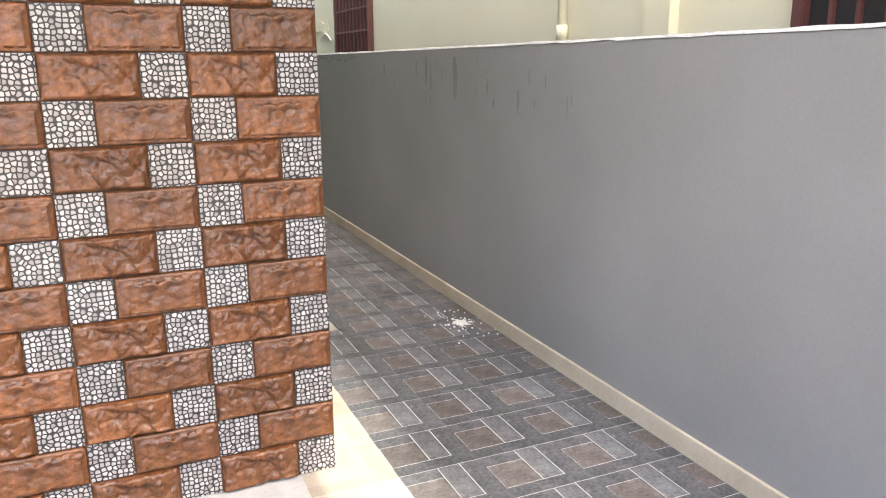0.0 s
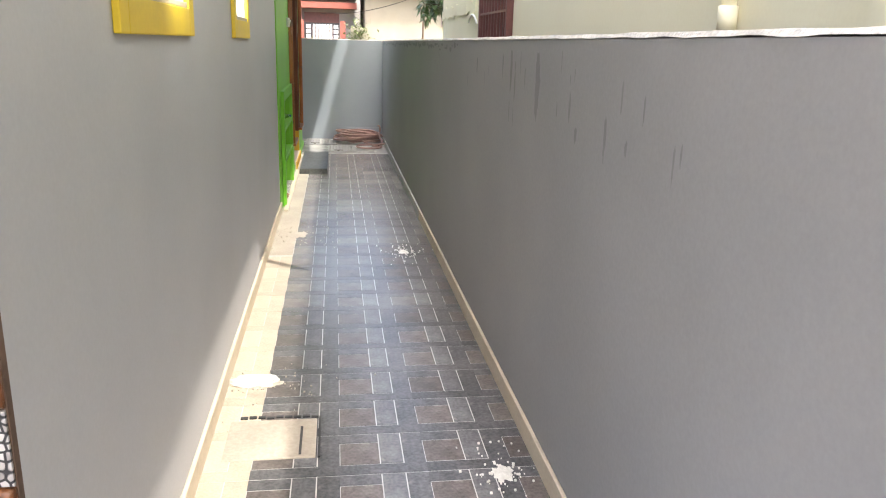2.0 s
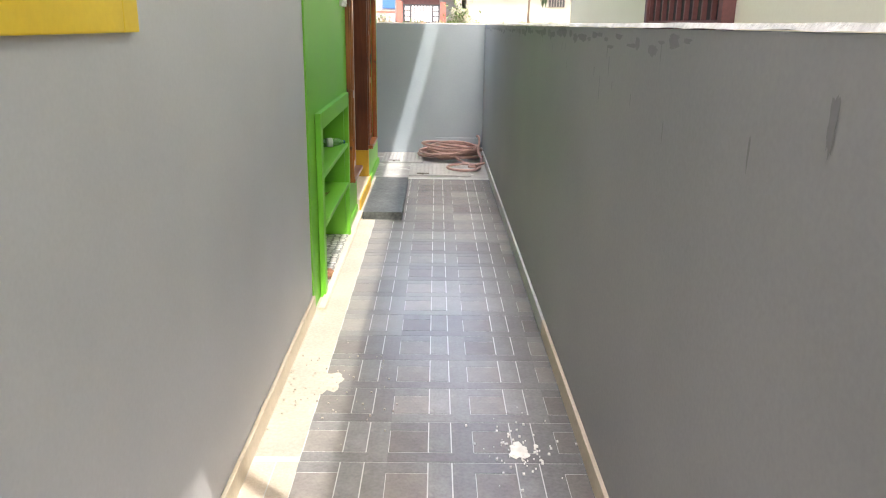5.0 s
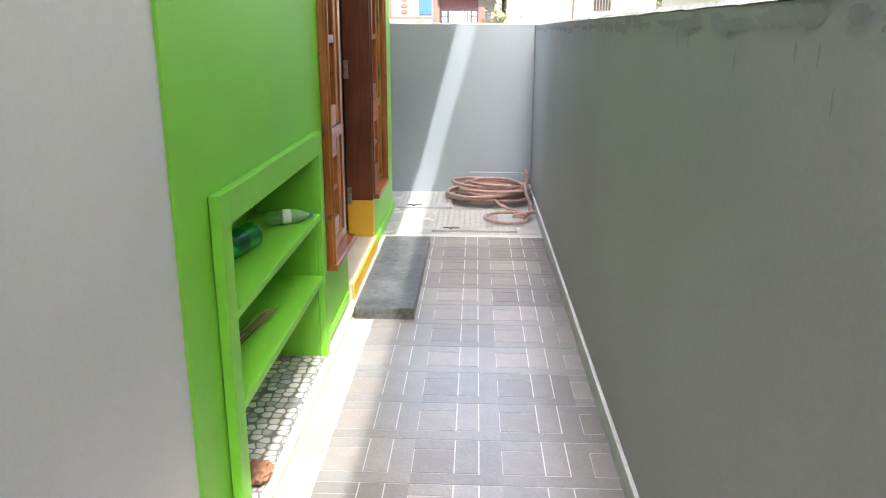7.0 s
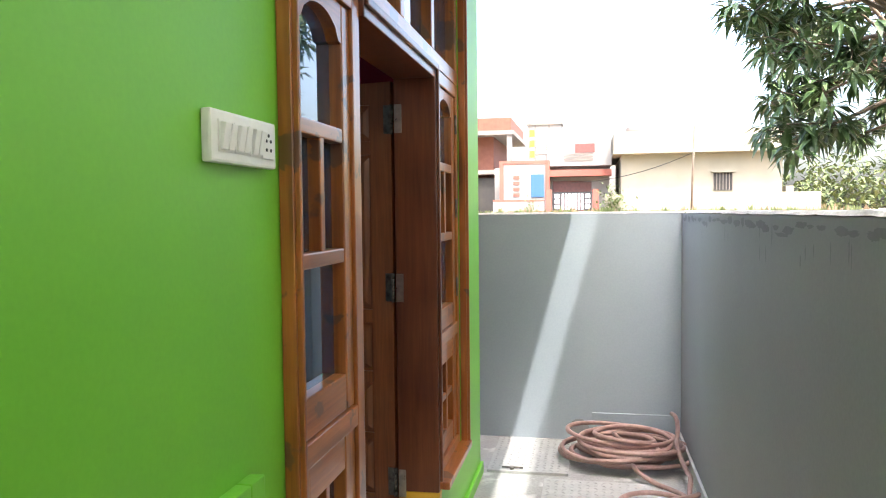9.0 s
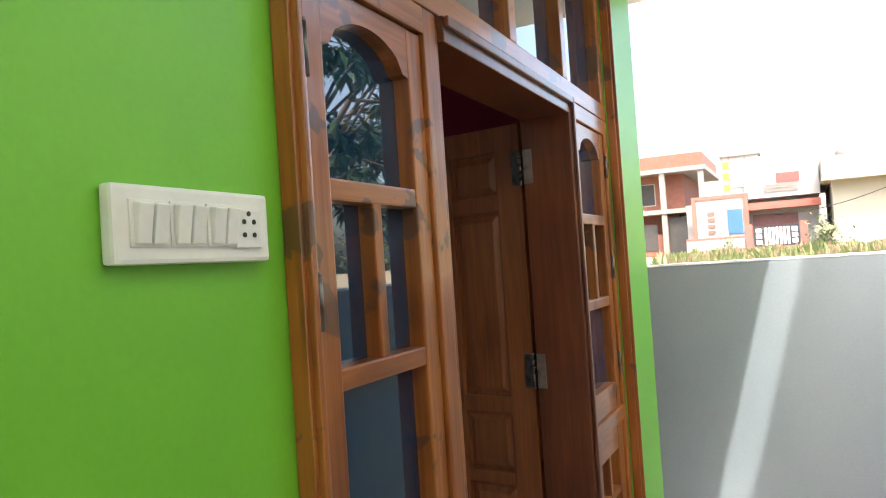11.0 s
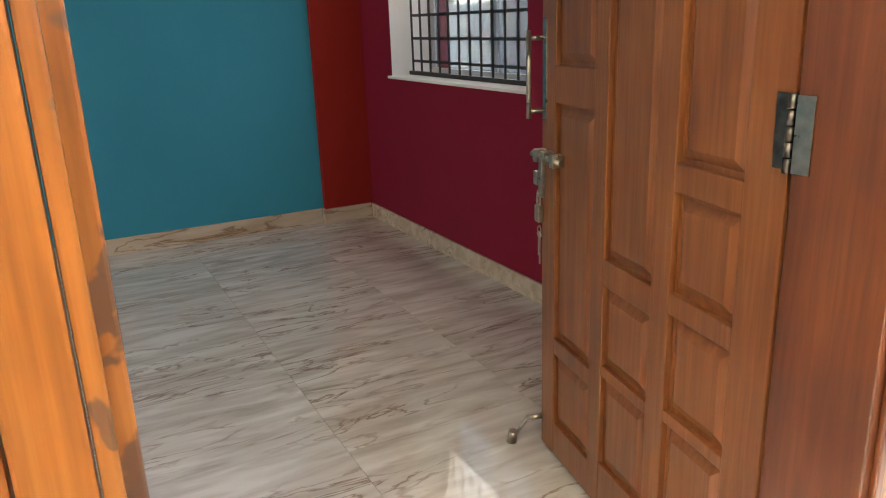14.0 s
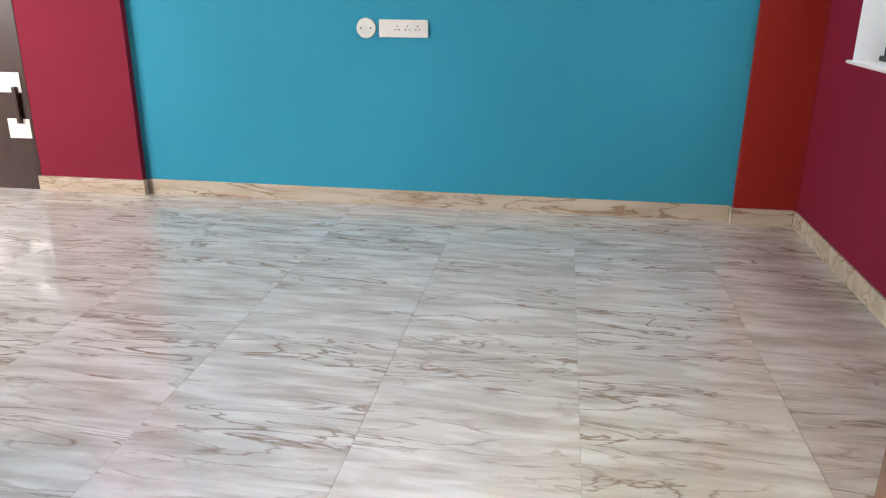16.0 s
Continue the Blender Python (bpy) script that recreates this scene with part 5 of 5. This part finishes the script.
# ---- spilt lime and broken cement on the paving ----
def splash(name, cx, cy, rx, ry, seed, mat, label, n=26, z=0.0025):
    bm = bmesh.new()
    rr = random.Random(seed)
    ring = []
    for k in range(n):
        a = 2 * math.pi * k / n
        q = 0.6 + 0.4 * rr.random()
        ring.append(bm.verts.new((cx + rx * q * math.cos(a), cy + ry * q * math.sin(a), z)))
    mid = bm.verts.new((cx, cy, z + 0.004))
    for k in range(n):
        bm.faces.new((ring[k], ring[(k + 1) % n], mid))
    for _ in range(100):
        a, q = rr.uniform(0, 6.28), abs(rr.gauss(0, 1.9))
        s = rr.uniform(0.003, 0.009)
        add_box(bm, cx + rx * q * math.cos(a), cx + rx * q * math.cos(a) + s, cy + ry * q * math.sin(a), cy + ry * q * math.sin(a) + s, z - 0.004, z + s * 0.5)
    return tagged(mesh_ob(name, bm, mat), label, "spill", kind="stuff")


splash("lime_spill", 1.80, 3.92, 0.05, 0.07, 1, "dust", "pale lime dust spilt on the paving")
splash("lime_spill", 1.70, 7.05, 0.05, 0.07, 4, "dust", "pale lime dust spilt on the paving")
bm = bmesh.new()
g = bmesh.ops.create_icosphere(bm, subdivisions=4, radius=1.0)
for v in g["verts"]:
    d = 1 + 0.28 * noise.noise(v.co * 1.7) + 0.10 * noise.noise(v.co * 5)
    v.co = Vector((0.81 + 0.115 * v.co.x * d, 4.80 + 0.06 * v.co.y * d, max(-0.004, 0.030 * v.co.z * d)))
tagged(mesh_ob("plaster_lump", bm, "dust"), "hardened lump of white plaster by the house wall", "rubble")
splash("cement_patch", 0.84, 4.78, 0.10, 0.08, 2, "cement", "broken pale cement patch by the house wall")
splash("cement_patch", 0.86, 7.62, 0.12, 0.14, 3, "cement", "worn cement patch by the house wall")

# ---- facade tiles ----
facade = bpy.data.objects["wall_front"]
ROW, PER, BW = 0.1395, 0.419, 0.279


def tile_mesh(name, w, h, mat, relief):
    bm = bmesh.new()
    if relief:
        nx, nz = 54, 27

        def depth(i, j):
            """How far the glazed face stands out: a framed slab with a wavy lip, or a chipped slope."""
            u, v = w * i / nx, h * j / nz
            edge = min(u, w - u, v, h - v)
            rough = abs(noise.noise(Vector((u * 16, v * 24, relief)))) + 0.5 * abs(noise.noise(Vector((u * 45, v * 60, relief))))
            if relief < 4:
                lip = 0.020 + 0.007 * noise.noise(Vector((u * 30, relief, 0))) + 0.003 * math.sin(u * 110)
                inside = min(1.0, max(0.0, (min(u, w - u) - 0.012) / 0.004)) * min(1.0, max(0.0, (min(h - v - lip, v - 0.010)) / 0.004))
                groove = 0.006 if 0 < inside < 0.6 else 0.0
                return 0.008 - groove + inside * (0.006 + 0.010 * rough)
            chip = noise.noise(Vector((u * 9 + v * 14, v * 10 - u * 6, relief)))
            step = 0.010 if chip > 0.05 else 0.0
            return min(1.0, edge / 0.010) * (0.006 + step + 0.018 * rough)

        g = [[bm.verts.new((w * i / nx, -0.006 - (depth(i, j) if 0 < i < nx and 0 < j < nz else 0.0), h * j / nz)) for j in range(nz + 1)] for i in range(nx + 1)]
        for i in range(nx):
            for j in range(nz):
                bm.faces.new((g[i][j], g[i + 1][j], g[i + 1][j + 1], g[i][j + 1]))
        back = [bm.verts.new(v) for v in ((0, 0, 0), (w, 0, 0), (w, 0, h), (0, 0, h))]
        bm.faces.new((back[0], back[1], *[g[i][0] for i in range(nx, -1, -1)]))
        bm.faces.new((back[2], back[3], *[g[i][nz] for i in range(nx + 1)]))
        bm.faces.new((back[1], back[2], *[g[nx][j] for j in range(nz, -1, -1)]))
        bm.faces.new((back[3], back[0], *[g[0][j] for j in range(nz + 1)]))
    else:
        add_box(bm, 0, w, -0.007, 0, 0, h, 0, 0.002)
    me = bpy.data.meshes.new(name)
    bm.normal_update()
    bm.to_mesh(me)
    bm.free()
    me.materials.append(M[mat])
    for p in me.polygons:
        p.use_smooth = bool(relief) and p.normal.y < -0.3
    return me


G = 0.004
bricks = [tile_mesh("brick_tile", BW - G, ROW - G, "brick", s) for s in (1.3, 4.7)]
pebbles = tile_mesh("pebble_tile", PER - BW - G, ROW - G, "pebble", 0)
for r in range(-1, 21):
    z = ROW * (r + 1)
    for c in range(6):
        if r % 2:
            xp, xb = XL - PER * c - (PER - BW), XL - PER * (c + 1)
        else:
            xp, xb = XL - PER * (c + 1), XL - PER * c - BW
        for me, x in ((pebbles, xp), (bricks[r % 2], xb)):
            ob = new("pebble_tile" if me == pebbles else "brick_tile", me)
            ob.location = (x + G / 2, YF, z + G / 2)
            under(facade, ob)

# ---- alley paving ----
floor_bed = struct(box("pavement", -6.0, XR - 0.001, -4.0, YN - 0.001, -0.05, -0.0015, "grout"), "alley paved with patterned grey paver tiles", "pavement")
bm = bmesh.new()
for k, (a, b, c, d, m) in enumerate(((0, 0.245, 0, 0.07, 0), (0, 0.155, 0.07, 0.23, 2), (0, 0.155, 0.23, 0.30, 0), (0.155, 0.245, 0.07, 0.30, 1), (0.245, 0.33, 0, 0.30, 0))):
    add_box(bm, a + (0.0 if a == 0 and m == 0 else 0.0023), b - (0.0 if b == 0.33 else 0.0023 if c or m else -0.0022), c + 0.0023, d - 0.0023, -0.012, 0.0, m)
tile_me = bpy.data.meshes.new("paver_tile")
bm.to_mesh(tile_me)
bm.free()
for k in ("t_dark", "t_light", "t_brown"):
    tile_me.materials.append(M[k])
dusty_me = tile_me.copy()
for k, key in enumerate(("t_dusty", "t_dusty_light", "t_dusty_light")):
    dusty_me.materials[k] = M[key]
for i in range(-9, 3):
    for j in range(-17, 24):
        x, y = 1.193 + 0.33 * i, 5.465 + 0.30 * j
        if y > 12.2 or (y > YF - 0.3 and x < 0.5) or y < -0.6:
            continue
        if (y > 6.9 and x < 0.8):
            continue
        ob = new("paver_tile", dusty_me if i == -2 and y > 2.0 else tile_me)
        ob.location = (x, y, 0.001 * noise.noise(Vector((i, j, 0))))
        under(floor_bed, ob)
struct(box("pavement_edge", XL, 0.86, 7.0, 12.45, -0.02, -0.001, "cement"), "dusty cement strip beside the house", "pavement")
struct(box("pavement_end", XL - 0.6, XR - 0.002, 12.452, YN - 0.002, -0.02, 0.0, "end_cement"), "rough cement patch around the drain covers", "pavement")

# ---- room floor slabs and skirting ----
bed = bpy.data.objects["floor_bed"]
bm = bmesh.new()
add_box(bm, 0.0008, 1.3792, 0.0008, 0.6892, -0.008, 0.0)
slab_me = bpy.data.meshes.new("marble_slab")
bm.to_mesh(slab_me)
bm.free()
slab_me.materials.append(M["marble"])
for j in range(-11, 3):
    for i in range(-1, 4):
        x0, y0 = -1.427 + 1.38 * (i - 2) + (0.69 if j % 2 else 0.0), 10.92 + 0.69 * j
        if x0 > XI - 1.3 or x0 < -5.0 or y0 > 12.5:
            continue
        if x0 < -3.6:
            if x0 + 1.38 < -3.55:
                continue
            bm = bmesh.new()
            add_box(bm, -3.599, x0 + 1.3792, y0 + 0.0008, y0 + 0.6892, FL - 0.008, FL)
            under(bed, mesh_ob("marble_slab", bm, "marble"))
            continue
        ob = new("marble_slab", slab_me)
        ob.location = (x0, y0, FL)
        under(bed, ob)
for j in range(-11, 4):
    y0 = 10.92 + 0.69 * j
    x0 = -1.427 + 1.38 * (1 if j % 2 == 0 else 0) + (0.69 if j % 2 else 0.0)
    bm = bmesh.new()
    if y0 < 12.5:
        add_box(bm, x0 + 0.0008, XI - 0.002, y0 + 0.0008, y0 + 0.6892, FL - 0.008, FL)
    else:
        add_box(bm, -3.599, XI - 0.002, y0 + 0.0008, 12.888, FL - 0.008, FL)
    under(bed, mesh_ob("marble_slab", bm, "marble"))
struct(box("floor_doorway", XI - 0.001, 0.506, 10.914, 12.02, FL - 0.1, FL - 0.001, "marble_skirt"), "beige marble threshold inside the door", "floor")
struct(box("baseboard_west", -3.599, -3.585, 8.806, 12.524, FL, FL + 0.10, "marble_skirt", 0.002), "beige marble skirting", "skirting")
struct(boxes("baseboard_columns", [(-3.584, -3.535, 12.525, 12.874, FL, FL + 0.10), (-3.584, -3.535, 8.04, 8.805, FL, FL + 0.10)], "marble_skirt", 0.002), "beige marble skirting on the columns", "skirting")
struct(box("baseboard_room_north", -3.533, XI - 0.003, 12.875, 12.889, FL, FL + 0.10, "marble_skirt", 0.002), "beige marble skirting", "skirting")
